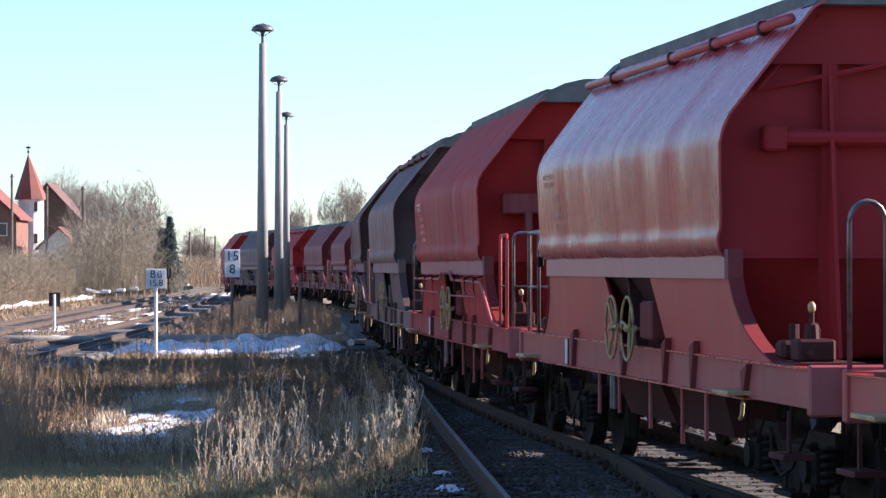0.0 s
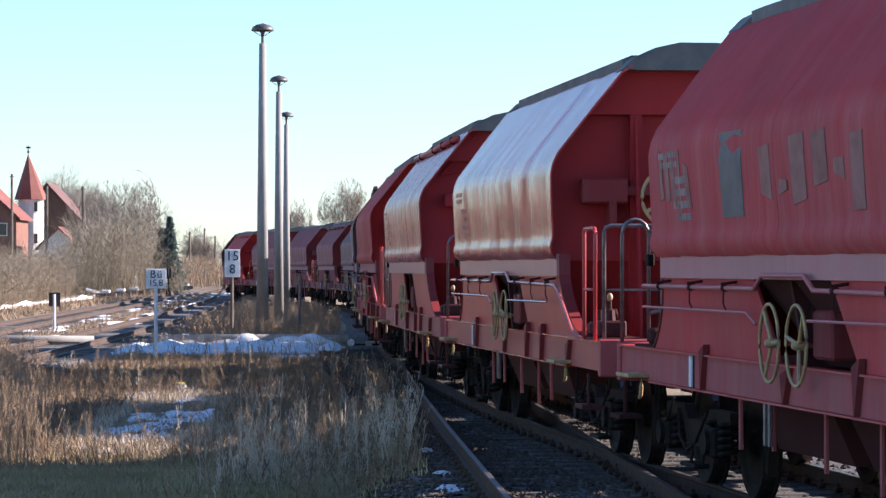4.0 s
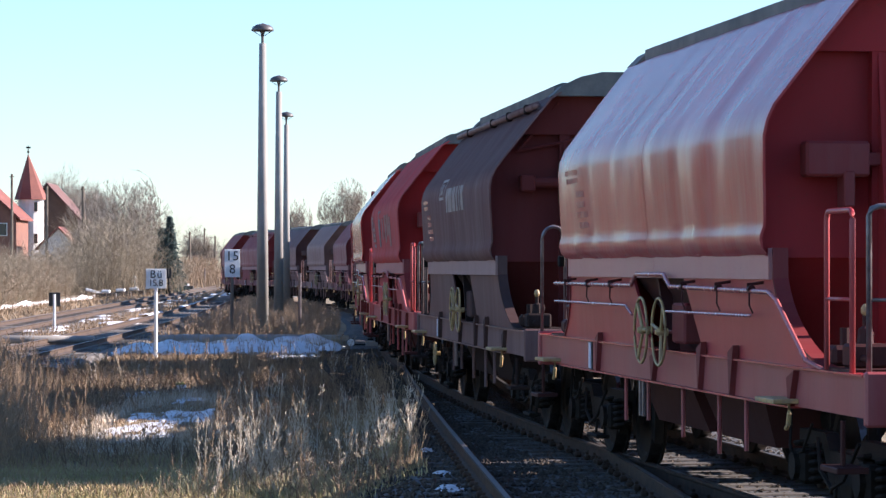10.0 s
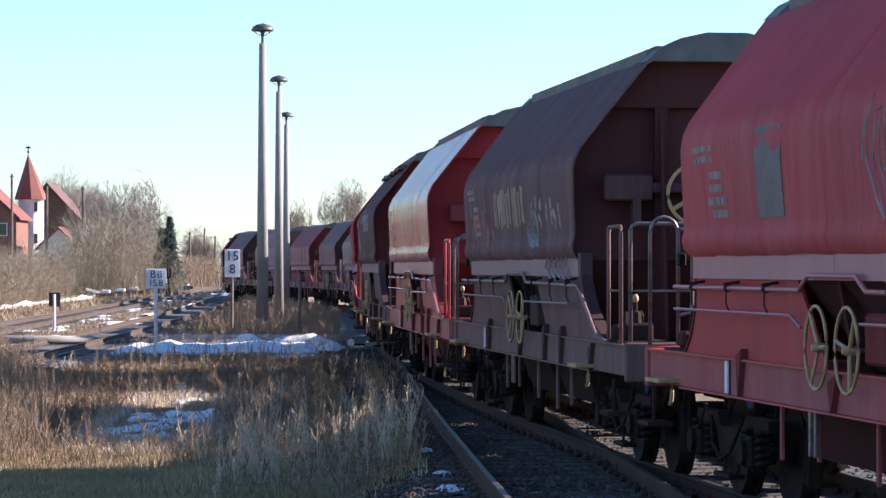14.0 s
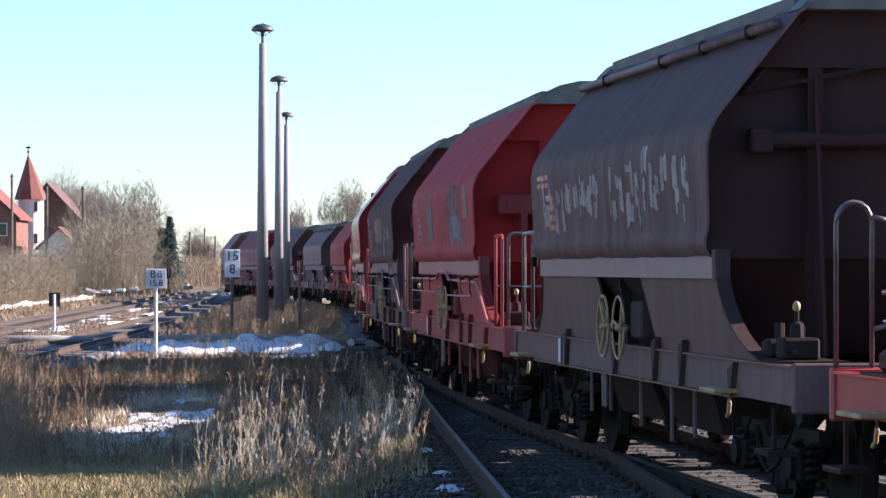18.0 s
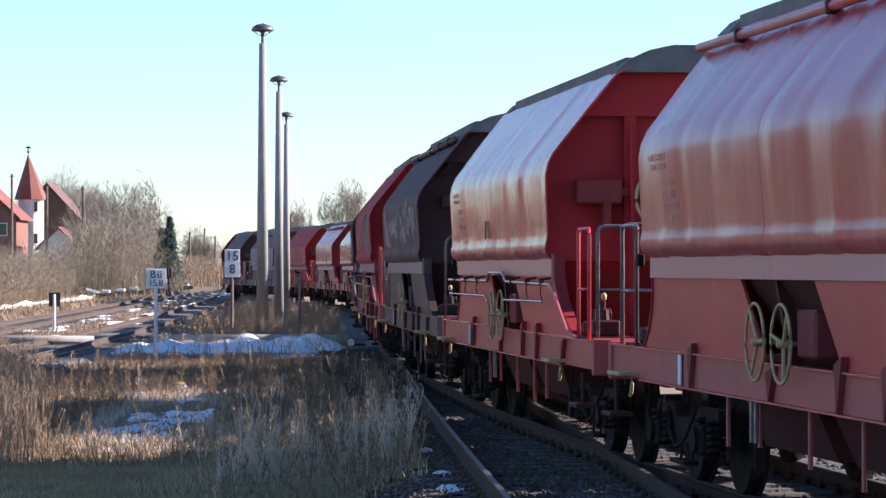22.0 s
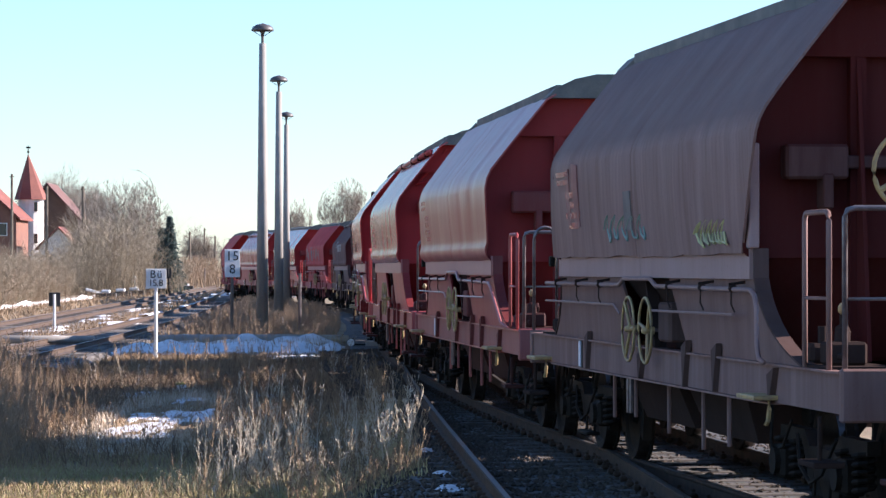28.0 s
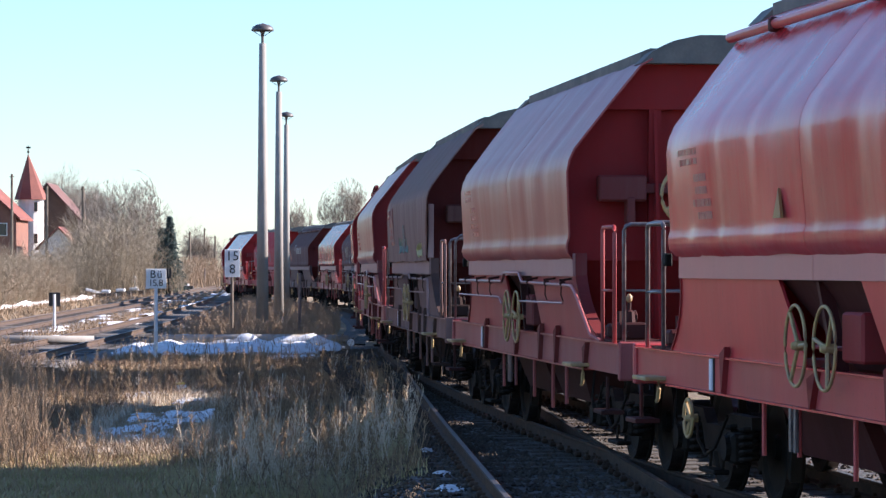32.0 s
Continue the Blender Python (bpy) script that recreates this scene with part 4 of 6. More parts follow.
def marks(parent, name, x0, x1, z0, z1, mat, bars, rnd, rough, frame_only=False):
    """Lettering and paint on the near cover: one patch, an emblem, or a row of bars of one height."""
    cells = [(x0, x1, z0, z1)]
    if frame_only:
        t = 0.035
        cells = [(x0, x1, z1 - t, z1), (x0, x1, z0, z0 + t), (x0, x0 + t, z0 + t, z1 - t), (x1 - t, x1, z0 + t, z1 - t), (x0 + 0.2, x0 + 0.27, z0 + 0.07, z1 - 0.07), (x0 + 0.37, x0 + 0.44, z0 + 0.07, z1 - 0.07)]
    elif bars:
        wd = (x1 - x0) / bars
        cells = []
        for i in range(bars):
            h0, h1 = rnd.uniform(0, rough) * (z1 - z0), rnd.uniform(0, rough * 0.6) * (z1 - z0)
            cells.append((x0 + i * wd + wd * 0.1, x0 + i * wd + wd * rnd.uniform(0.5, 0.9), z0 + h0 * 0.6, z1 - h1))
    bm = B()
    for i, (a, b, c, d) in enumerate(cells):
        e = 0.03 if rough else 0.0
        if rough and i:
            bmesh.ops.recalc_face_normals(bm, faces=bm.faces[:])
            part(name, bm, mat, parent)
            bm = B()
        plate(bm, [(x + rnd.uniform(-e, e), z + rnd.uniform(-e, e)) for x, z in ((a, c), (b, c), (b, d), (a, d))])
    bmesh.ops.recalc_face_normals(bm, faces=bm.faces[:])
    part(name, bm, mat, parent)


def flakes(parent, x0, x1, z0, z1, mat, letters, rnd, fill=0.75):
    """Old sprayed lettering, half flaked off: crowds of uneven patches in the columns of the letters."""
    bm = B()
    wd = (x1 - x0) / letters
    for i in range(letters):
        top, foot = rnd.uniform(0.7, 1.0), rnd.uniform(0.0, 0.3)
        for _ in range(7):
            if rnd.random() > fill:
                continue
            x = x0 + (i + rnd.uniform(0.15, 0.85)) * wd
            z = z0 + (z1 - z0) * rnd.uniform(foot, top)
            w, h = wd * rnd.uniform(0.08, 0.26), (z1 - z0) * rnd.uniform(0.08, 0.28)
            j = [(rnd.uniform(0.5, 1.0), rnd.uniform(0.5, 1.0)) for _ in range(4)]
            plate(bm, [(x - w * j[0][0], z - h * j[0][1]), (x + w * j[1][0], z - h * j[1][1]), (x + w * j[2][0], z + h * j[2][1]), (x - w * j[3][0], z + h * j[3][1])])
    bmesh.ops.recalc_face_normals(bm, faces=bm.faces[:])
    tagged(part("sprayed_lettering", bm, mat, parent), "flaking sprayed lettering", kind="stuff")


def scribble(parent, x0, x1, z0, z1, mat, loops, y, r=0.009):
    """A sprayed wavy line."""
    rnd = random.Random(int(abs(x0 * 100)) + loops)
    bm = B()
    pts = []
    n = loops * 8
    for i in range(n + 1):
        u = i / n
        z = (z0 + z1) / 2 + (z1 - z0) / 2 * math.sin(u * loops * 6.283 / 1.0) * rnd.uniform(0.75, 1)
        x = x0 + (x1 - x0) * u + 0.09 * math.cos(u * loops * 12.5)
        pts.append((x, (cover_y(z, x) - 0.006) if z > 2.05 else y, z))
    tube(bm, pts, r, 4)
    part("sprayed_line", bm, mat, parent)


def straight_covers(w):
    """The wagon with straight-footed covers: a slanting rear edge, no rolled lip, a pale post behind it."""
    for o in list(w.children):
        if o.name.split(".")[0] == "cover_flap":
            xs = [v.co.x for v in o.data.vertices]
            side = 1 if o.data.vertices[0].co.y > 0 else -1
            a, b = ((-4.6, 0.241) if min(xs) < -1 else (0.249, 4.62))
            o.data = mesh_of(cover_flap_mesh(side, a, b, COVER_STRAIGHT, 0.55), "cover_flap", PAINT, True)
        elif o.name.split(".")[0] == "air_pipe":
            yy = 1.5 if o.data.vertices[0].co.y > 0 else -1.5
            bm = B()
            tube(bm, [(5.0, yy, 1.76), (0.95, yy, 1.76), (0.72, yy, 1.82), (-0.5, yy, 1.82), (-0.75, yy, 1.76), (-4.28, yy, 1.75), (-4.42, yy, 1.71), (-4.48, yy, 1.62), (-4.5, yy, 1.34), (-4.56, yy, 1.25), (-4.7, yy, 1.23)], 0.019, 8)
            o.data = mesh_of(bm, "air_pipe", PAINT_PIPE, True)
    for side in (1, -1):
        bm = B()
        box(bm, -4.08, -3.86, side * 1.42 - 0.04, side * 1.42 + 0.04, 2.062, 2.85, 0.01)
        part("corner_post", bm, PAINT_BAND, w).color = w.color


def build_train():
    proto = {True: hopper_wagon(True), False: hopper_wagon(False)}
    used = set()
    for k, piped, col, dust, word in TRAIN:
        p = proto[piped]
        m = rail_pose(wagon_s(k, 0))
        if piped in used:
            w = copy_thing(p, m)
        else:
            w = p
            w.matrix_basis = m
            used.add(piped)
        extra = "with a pale side pipe" if piped else "with a roof bar"
        tagged(w, f"{word} hopper wagon {extra}")
        WAGONS[k] = w
    for k, piped, col, dust, word in TRAIN:
        if k < 1:
            dust += 0.4
        for o in (WAGONS[k], *WAGONS[k].children_recursive):
            kind = o.name.split(".")[0]
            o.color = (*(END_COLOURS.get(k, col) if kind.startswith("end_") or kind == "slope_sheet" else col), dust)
    straight_covers(WAGONS[12])
    # old dull paint on the covers of the sooty and the painted-over wagons
    for k in (3, 4, 6, 7, 8):
        for o in WAGONS[k].children:
            if o.name.split(".")[0] == "cover_flap":
                o.data = o.data.copy()
                o.data.materials[0] = PAINT_MATTE
    rnd = random.Random(7)
    for k, piped, col, dust, word in TRAIN:
        if k < 0:
            continue
        w = WAGONS[k]
        # small data panels near the front edge of the cover
        for z0, z1, a, b in ((2.82, 2.87, 3.4, 4.15), (2.74, 2.79, 3.4, 4.1), (2.6, 2.66, 3.15, 3.55), (2.5, 2.56, 3.15, 3.55), (2.4, 2.46, 3.05, 3.6), (2.3, 2.36, 3.05, 3.5)):
            marks(w, "data_panel", a, b, z0, z1, GREYMARK if k in (3, 6, 7) else FAINT, 9, rnd, 0.0)
    for k in (2, 5, 6, 9, 11, 12, 13):
        for shape in (0, 1):
            bm = B()
            xx = -3.93
            if shape:
                slab(bm, [(xx, 1.0, 3.02), (xx, 1.13, 3.02), (xx, 1.13, 3.14), (xx, 1.0, 3.14)], (-0.012, 0, 0))
            else:
                slab(bm, [(xx, 0.99, 3.18), (xx, 1.14, 3.18), (xx, 1.065, 3.3)], (-0.012, 0, 0))
            bmesh.ops.recalc_face_normals(bm, faces=bm.faces[:])
            part("warning_plate", bm, WARN, WAGONS[k], "small yellow warning plate")
    for k in (9, 14):
        bm = B()
        y = 1.555
        slab(bm, [(0.7, y, 2.27), (0.92, y, 2.27), (0.81, y - 0.01, 2.48)], (0, -0.02, 0))
        bmesh.ops.recalc_face_normals(bm, faces=bm.faces[:])
        part("warning_triangle", bm, DULLYELLOW, WAGONS[k], "small yellow triangle mark")
    # small hand wheel low on the bright and the brown wagon
    for k in (4, 14):
        hand_wheel("brake_hand_wheel", WAGONS[k], "small yellow hand wheel", pose(4.75, 1.32, 0.66), 0.16, 0.016, 0.9)
    # lettering and sprayed paint, as plain shapes
    w = WAGONS[4]
    marks(w, "emblem", 1.2, 1.85, 2.84, 3.12, GREYMARK, 0, rnd, 0.0, frame_only=True)
    marks(w, "lettering_bar", -1.15, 1.0, 2.66, 2.98, GREYMARK, 8, rnd, 0.0)
    w = WAGONS[8]
    flakes(w, 0.5, 3.9, 2.3, 2.84, GREYMARK, 9, rnd, 0.8)
    flakes(w, -3.6, 0.1, 2.34, 2.88, GREYMARK, 9, rnd, 0.85)
    w = WAGONS[6]
    marks(w, "sprayed_bar", -0.75, 1.75, 2.34, 2.84, GOLDMARK, 12, rnd, 0.25)
    flakes(w, -3.4, -1.0, 2.3, 2.66, GREYMARK, 8, rnd, 0.6)
    flakes(w, 1.9, 4.0, 2.15, 2.75, PINKMARK, 6, rnd, 0.6)
    scribble(w, -2.0, -3.6, 1.78, 2.05, GREYMARK, 5, 1.462)
    scribble(w, -0.9, -1.9, 2.12, 2.45, GREYMARK, 9, 1.57)
    w = WAGONS[7]
    marks(w, "overpainted_patch", 1.3, 2.1, 2.28, 2.94, DARKPATCH, 0, rnd, 0.0)
    scribble(w, -0.85, -1.5, 2.2, 3.02, GREYMARK, 3, 1.54, 0.012)
    scribble(w, -1.5, -2.5, 2.2, 3.0, GREYMARK, 6, 1.54, 0.012)
    marks(w, "overpainted_patch", -3.6, -3.05, 2.55, 2.95, PINKMARK, 0, rnd, 0.0)
    w = WAGONS[3]
    marks(w, "overpainted_patch", 1.2, 1.95, 2.3, 2.95, DARKPATCH, 0, rnd, 0.0)
    marks(w, "pale_patch", 3.0, 4.2, 2.35, 2.92, PINKMARK, 5, rnd, 0.5)
    marks(w, "pale_streak", -2.2, 0.8, 2.25, 2.85, PINKMARK, 6, rnd, 0.8)
    w = WAGONS[12]
    scribble(w, -2.4, -3.55, 2.08, 2.3, YELLOWMARK, 5, 1.575, 0.012)
    scribble(w, 1.6, -0.3, 2.15, 2.4, GREENMARK, 5, 1.575, 0.011)
    marks(w, "pink_patch", 2.9, 3.7, 2.3, 2.95, PINKMARK, 2, rnd, 0.3)
    marks(w, "dark_patch", 0.3, 0.6, 2.25, 2.6, DARKPATCH, 0, rnd, 0.0)


build_train()


# ---- setting ----
def siding_x(y):
    return float(np.interp(y, [p[1] for p in LINE_SIDING], [p[0] for p in LINE_SIDING]))


def foot_z(x, y):
    """Height on which a weed stands: the field, or the slope of the siding's bed."""
    u = siding_x(y) - x
    if y < 62 and 1.2 < u < 2.4:
        return max(lie(y), -0.2 - (u - 1.35) * 0.5)
    return lie(y)


build_ground()
T_MAIN = train_line(-45, 330, 1.5)
bed("ballast_bed", T_MAIN, 1.9, "dark gravel bed of the train's track")
bed("ballast_bed_2", LINE_SIDING, 1.35, "dark gravel bed of the siding").location = (0, 0, -0.012)
bed("ballast_bed_3", LINE_NEAR, 1.5, "gravel bed of a side track", GREYBALLAST)
bed("ballast_bed_4", LINE_FAR, 2.2, "pale sandy gravel bed of the far track", PALEBALLAST)
track_1 = lay_track("track_1", T_MAIN)
track_2 = lay_track("track_2", LINE_SIDING)
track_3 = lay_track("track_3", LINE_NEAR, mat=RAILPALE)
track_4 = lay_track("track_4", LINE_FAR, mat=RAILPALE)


def mast(x, y, h, label):
    top = empty("light_mast", pose(x, y, -0.3), label, "lamp post", "yard light masts")
    bm = B()
    tube(bm, [(0, 0, 0), (0, 0, h * 0.5), (0, 0, h - 0.35)], [0.21, 0.165, 0.115], 14)
    part("mast", bm, CONCRETE, top, "tapered spun concrete mast", True)
    bm = B()
    tube(bm, [(0, 0, h - 0.4), (0, 0, h - 0.1), (0, 0, h + 0.05)], [0.05, 0.05, 0.09], 10)
    for a in range(4):
        tube(bm, [(0.06 * math.cos(a * 1.57), 0.06 * math.sin(a * 1.57), h - 0.1), (0.3 * math.cos(a * 1.57), 0.3 * math.sin(a * 1.57), h + 0.06)], 0.012, 5)
    part("bracket", bm, LAMPTOP, top)
    bm = B()
    prof = [(0.36, 0.06), (0.37, 0.1), (0.33, 0.19), (0.22, 0.26), (0.1, 0.29), (0.04, 0.31)]
    rings = [[bm.verts.new((r * math.cos(2 * math.pi * j / 20), r * math.sin(2 * math.pi * j / 20), h + z)) for j in range(20)] for r, z in prof]
    for a, b in zip(rings, rings[1:]):
        for j in range(20):
            bm.faces.new((a[j], a[(j + 1) % 20], b[(j + 1) % 20], b[j]))
    bm.faces.new(rings[-1])
    bm.faces.new(rings[0][::-1])
    part("hood", bm, LAMPTOP, top, "mushroom-shaped dark lamp hood", True)
    return top


mast(-5.93, 101, 9.95, "tall concrete light mast with a mushroom hood")
mast(-6.68, 125, 9.75, "concrete light mast with a mushroom hood")
mast(-7.95, 156, 9.85, "concrete light mast beside the track")



# a mast lying beside the crossing, a second short piece, and the switch gear
def lying_pole(x0, y0, x1, y1, r, z, label):
    bm = B()
    tube(bm, [(x0, y0, z), ((x0 + x1) / 2, (y0 + y1) / 2, z + 0.01), (x1, y1, z)], [r, r * 0.95, r * 0.9], 14)
    return thing("lying_pole", bm, CONCRETE, label, "concrete pole", smooth=True)


lying_pole(-7.95, 85.2, -2.62, 85.5, 0.15, -0.07, "grey concrete pole lying on the ground under snow")
lying_pole(-13.6, 84.0, -9.6, 84.6, 0.12, -0.05, "grey concrete pole lying across the track side")
sm = empty("point_machine", pose(-2.0, 83.5, -0.3), "grey point machine with a round white lamp beside the rail", "switch machine")
bm = B()
box(bm, -0.1, 0.75, -0.2, 0.2, 0.05, 0.24, 0.02)
part("casing", bm, CONCRETE, sm)
bm = B()
tube(bm, [(-0.5, -0.12, 0.2), (-0.5, 0.1, 0.2)], 0.12, 16)
part("lamp_housing", bm, BLACK, sm)
bm = B()
tube(bm, [(-0.5, -0.15, 0.2), (-0.5, -0.118, 0.2)], 0.1, 16)
part("lens", bm, WHITE, sm, "round white lamp face")
bm = B()
tube(bm, [(-0.5, 0, -0.02), (-0.5, 0, 0.12)], 0.04, 8)
part("stem", bm, IRON, sm)
bm = B()
tube(bm, [(-0.4, 0, 0.14), (-0.05, 0, 0.14)], 0.025, 6)
part("rod", bm, IRON, sm)


def glyphs(text, size, parent, x, z, y, mat):
    cu = bpy.data.curves.new("lettering", "FONT")
    cu.body, cu.size, cu.extrude, cu.align_x, cu.align_y = text, size, 0.003, "CENTER", "CENTER"
    tmp = bpy.data.objects.new("lettering", cu)
    scene.collection.objects.link(tmp)
    bpy.context.view_layer.update()
    me = bpy.data.meshes.new_from_object(tmp.evaluated_get(bpy.context.evaluated_depsgraph_get()))
    bpy.data.objects.remove(tmp)
    me.materials.clear()
    me.materials.append(mat)
    ob = new("lettering", me)
    ob.parent = parent
    ob.matrix_basis = pose(x, y, z, 90, 0, 0)
    return ob


def board(name, x, y, w, z0, z1, lines, label, turn=0.0, post=WHITE, post_r=0.035):
    top = empty(name, pose(x, y, -0.3, 0, 0, turn), label, "railway sign")
    bm = B()
    tube(bm, [(0.0, 0.03, 0), (0.0, 0.03, z1 - 0.1)], post_r, 8)
    part("post", bm, post, top)
    bm = B()
    box(bm, -w / 2, w / 2, -0.02, 0.0, z0, z1, 0.006)
    part("plate", bm, WHITE, top)
    for text, size, dz, dx, gap in lines:
        for i, ch in enumerate(text):
            glyphs(ch, size, top, dx + (i - (len(text) - 1) / 2) * gap, z0 + (z1 - z0) * dz, -0.0235, BLACK)
    return top


board("crossing_board", -7.0, 75.0, 0.5, 1.72, 2.2, [("B\u00fc", 0.27, 0.71, 0.0, 0.165), ("15", 0.23, 0.27, -0.085, 0.1), (".", 0.23, 0.27, 0.035, 0.1), ("8", 0.23, 0.27, 0.115, 0.1)], "white crossing notice board with black letters on a post", 14, WHITE, 0.045)
board("kilometre_board", -6.65, 97.0, 0.49, 1.93, 2.81, [("15", 0.42, 0.75, 0.0, 0.22), ("8", 0.42, 0.28, 0.0, 0.2)], "white kilometre board with black figures on a grey post", 14, POLEWOOD, 0.05)

# small track-side things
def marker_post(x, y, h, r, mat, label, name="marker_post", cap=None):
    top = empty(name, pose(x, y, -0.3), label, "post", "track-side posts")
    bm = B()
    tube(bm, [(0, 0, 0), (0, 0, h)], r, 10)
    part("post", bm, mat, top)
    if cap:
        bm = B()
        box(bm, -cap[0] / 2, cap[0] / 2, 0.06, 0.1, h - cap[1], h + 0.06, 0.01)
        part("plate", bm, BLACK, top, "dark plate seen from behind")
    return top


marker_post(-13.4, 106.0, 1.32, 0.05, WHITE, "white post with a dark plate beside the track", "signal_post", (0.4, 0.42))
marker_post(-4.75, 102.0, 2.05, 0.055, PALEMETAL, "pale grey marker post in dry grass")
marker_post(-5.55, 106.0, 0.55, 0.05, WHITE, "short white post by the mast")
marker_post(-25.0, 250.0, 1.6, 0.12, WHITE, "white marker post at the far track")
marker_post(-27.5, 355.0, 2.2, 0.07, PALEMETAL, "slim post with a round plate")
sg = empty("signal_board", pose(-20.6, 231, -0.3), "small black signal board on a post", "railway sign")
bm = B()
tube(bm, [(0, 0, 0), (0, 0, 1.6)], 0.04, 8)
part("post", bm, IRON, sg)
for dx in (-0.11, 0.11):
    bm = B()
    box(bm, dx - 0.085, dx + 0.085, -0.06, -0.02, 1.45, 2.2, 0.01)
    part("plate", bm, BLACK, sg)
bm = B()
box(bm, -0.16, 0.12, -0.1, 0.1, 0.27, 0.34, 0.03)
cp = thing("hydrant_marker", bm, ORANGE, "yellow and white plastic marker in the dry grass", "marker")
cp.matrix_basis = pose(-4.92, 57.7, -0.44, 0, 0, 20) @ Matrix.Scale(0.62, 4)
bm = B()
box(bm, -0.12, 0.16, -0.08, 0.08, 0.0, 0.27, 0.02)
part("foot", bm, WHITE, cp)


# ---- snow ----
def snow_patch(x, y, rx, ry, h, seed, z=-0.25, name="snow_patch", label="old snow lying in the dry grass", n=26):
    bm = B()
    grid = {}
    for i in range(n + 1):
        for j in range(n + 1):
            u, v = 2 * i / n - 1, 2 * j / n - 1
            d = math.hypot(u, v)
            k = 0.75 + 0.35 * noise.noise(Vector((u * 2 + seed * 7.1, v * 2, seed))) + 0.3 * noise.noise(Vector((u * 6 + seed * 3.3, v * 6, seed)))
            e = 1 - d / max(0.2, k)
            if e > -0.12:
                zz = h * (math.sqrt(max(e, 0)) * 0.9 + 0.25 * noise.noise(Vector((u * 5, v * 5, seed * 2.0)))) if e > 0 else -0.08
                grid[i, j] = bm.verts.new((u * rx, v * ry, zz + (field_z(x + u * rx, y + v * ry) - lie(y) if z == -0.25 else 0)))
    for i in range(n):
        for j in range(n):
            q = [grid.get(c) for c in ((i, j), (i + 1, j), (i + 1, j + 1), (i, j + 1))]
            if all(q):
                bm.faces.new(q)
    ob = thing(name, bm, SNOW, label, "snow", "snow patches", smooth=True)
    ob.location = (x, y, lie(y) if z == -0.25 else z)
    return ob


def snow_bank(line, w, h, seed, label, name="snow_bank", z=-0.28):
    bm = B()
    rows = []
    for i, (x, y) in enumerate(line):
        k = 0.7 + 0.5 * noise.noise(Vector((i * 0.35, seed, 0)))
        end = min(1, i / 3, (len(line) - 1 - i) / 3)
        r = []
        for a in range(9):
            t = math.pi * a / 8
            r.append(bm.verts.new((x + 0.02 * noise.noise(Vector((i, a, seed))), y - w * math.cos(t) * (0.7 + 0.3 * k), z - 0.05 + h * k * end * math.sin(t) + 0.06 * noise.noise(Vector((i * 1.3, a * 1.3, seed))))))
        rows.append(r)
    for p, q in zip(rows, rows[1:]):
        for a in range(8):
            bm.faces.new((p[a], q[a], q[a + 1], p[a + 1]))
    bmesh.ops.recalc_face_normals(bm, faces=bm.faces[:])
    return thing(name, bm, SNOW, label, "snow", "snow patches", smooth=True)


snow_bank([(-8.7 + 0.2 * i, 81.0 + 0.5 * math.sin(i * 0.4)) for i in range(33)], 3.6, 0.4, 1.0, "bank of old snow against a lying pole")
snow_bank([(-8.0 + 0.2 * i, 85.35) for i in range(28)], 0.34, 0.5, 2.0, "snow lying along the top of a pole")
for i, (x, y, rx, ry, h) in enumerate([(-5.5, 56.5, 0.45, 1.4, 0.05), (-3.2, 56.0, 0.4, 0.6, 0.05), (-9.0, 79.0, 1.5, 2.4, 0.08),
                                       (-1.4, 73.5, 0.7, 0.9, 0.05), (-1.1, 59.0, 0.2, 0.8, 0.04), (-3.4, 75.5, 1.3, 2.4, 0.09), (-2.7, 79.5, 0.8, 1.8, 0.1),
                                       (-1.9, 90.0, 0.5, 2.0, 0.05), (-2.4, 99.0, 0.5, 2.5, 0.06), (-0.5, 44.0, 0.12, 0.6, 0.03)]):
    snow_patch(x, y, rx, ry, h, i + 1.0)
for i, (x, y, rx, ry) in enumerate([(0.06, 29.4, 0.2, 0.8), (0.0, 31.5, 0.16, 0.5), (-0.2, 35.5, 0.14, 0.7), (-0.85, 44.0, 0.22, 0.8)]):
    snow_patch(x, y, rx, ry, 0.04, 15.0 + i, -0.2, label="small patch of old snow on the ballast", n=14)
rs = random.Random(9)
for i in range(30):
    a, q = rs.uniform(0, 6.283), math.sqrt(rs.random())
    snow_patch(-4.45 + 0.85 * q * math.cos(a), 48.5 + 6.5 * q * math.sin(a), rs.uniform(0.14, 0.38), rs.uniform(0.4, 1.4), 0.03, 70.0 + i, n=11)
for i in range(60):
    y = rs.uniform(84, 270)
    x = -11.6 - (y - 84) * 0.043 + rs.uniform(-1.5, 1.3)
    snow_patch(x, y, rs.uniform(0.2, 0.55), rs.uniform(1.0, 3.5) * y / 110, 0.08, 30.0 + i, -0.2, label="thin old snow between the tracks", n=12)
snow_bank([(-22.9 - 0.075 * i * 1.0, 142 + i * 2.6) for i in range(40)], 0.8, 0.42, 5.0, "ridge of snow along the brush", z=-0.3)

# concrete blocks with snow caps beside the far track
for i in range(8):
    d = 222 + i * 13.0
    top = empty("concrete_block", pose(-24.3 - 0.02 * (d - 220), d, -0.3), "dark concrete block with a cap of snow", "concrete block", "blocks beside the far track")
    bm = B()
    box(bm, -0.75, 0.75, -0.4, 0.4, 0, 0.42, 0.03)
    part("block", bm, SLEEPER, top)
    bm = B()
    box(bm, -0.32 - 0.05 * (i % 3), 0.3, -0.38, 0.38, 0.42, 0.66, 0.06)
    part("snow_cap", bm, SNOW, top, "cap of snow")
top = empty("barrier_beam", pose(-28.3, 244, -0.3, 0, 0, 28), "fallen white beam with snow by the brush", "beam")
bm = B()
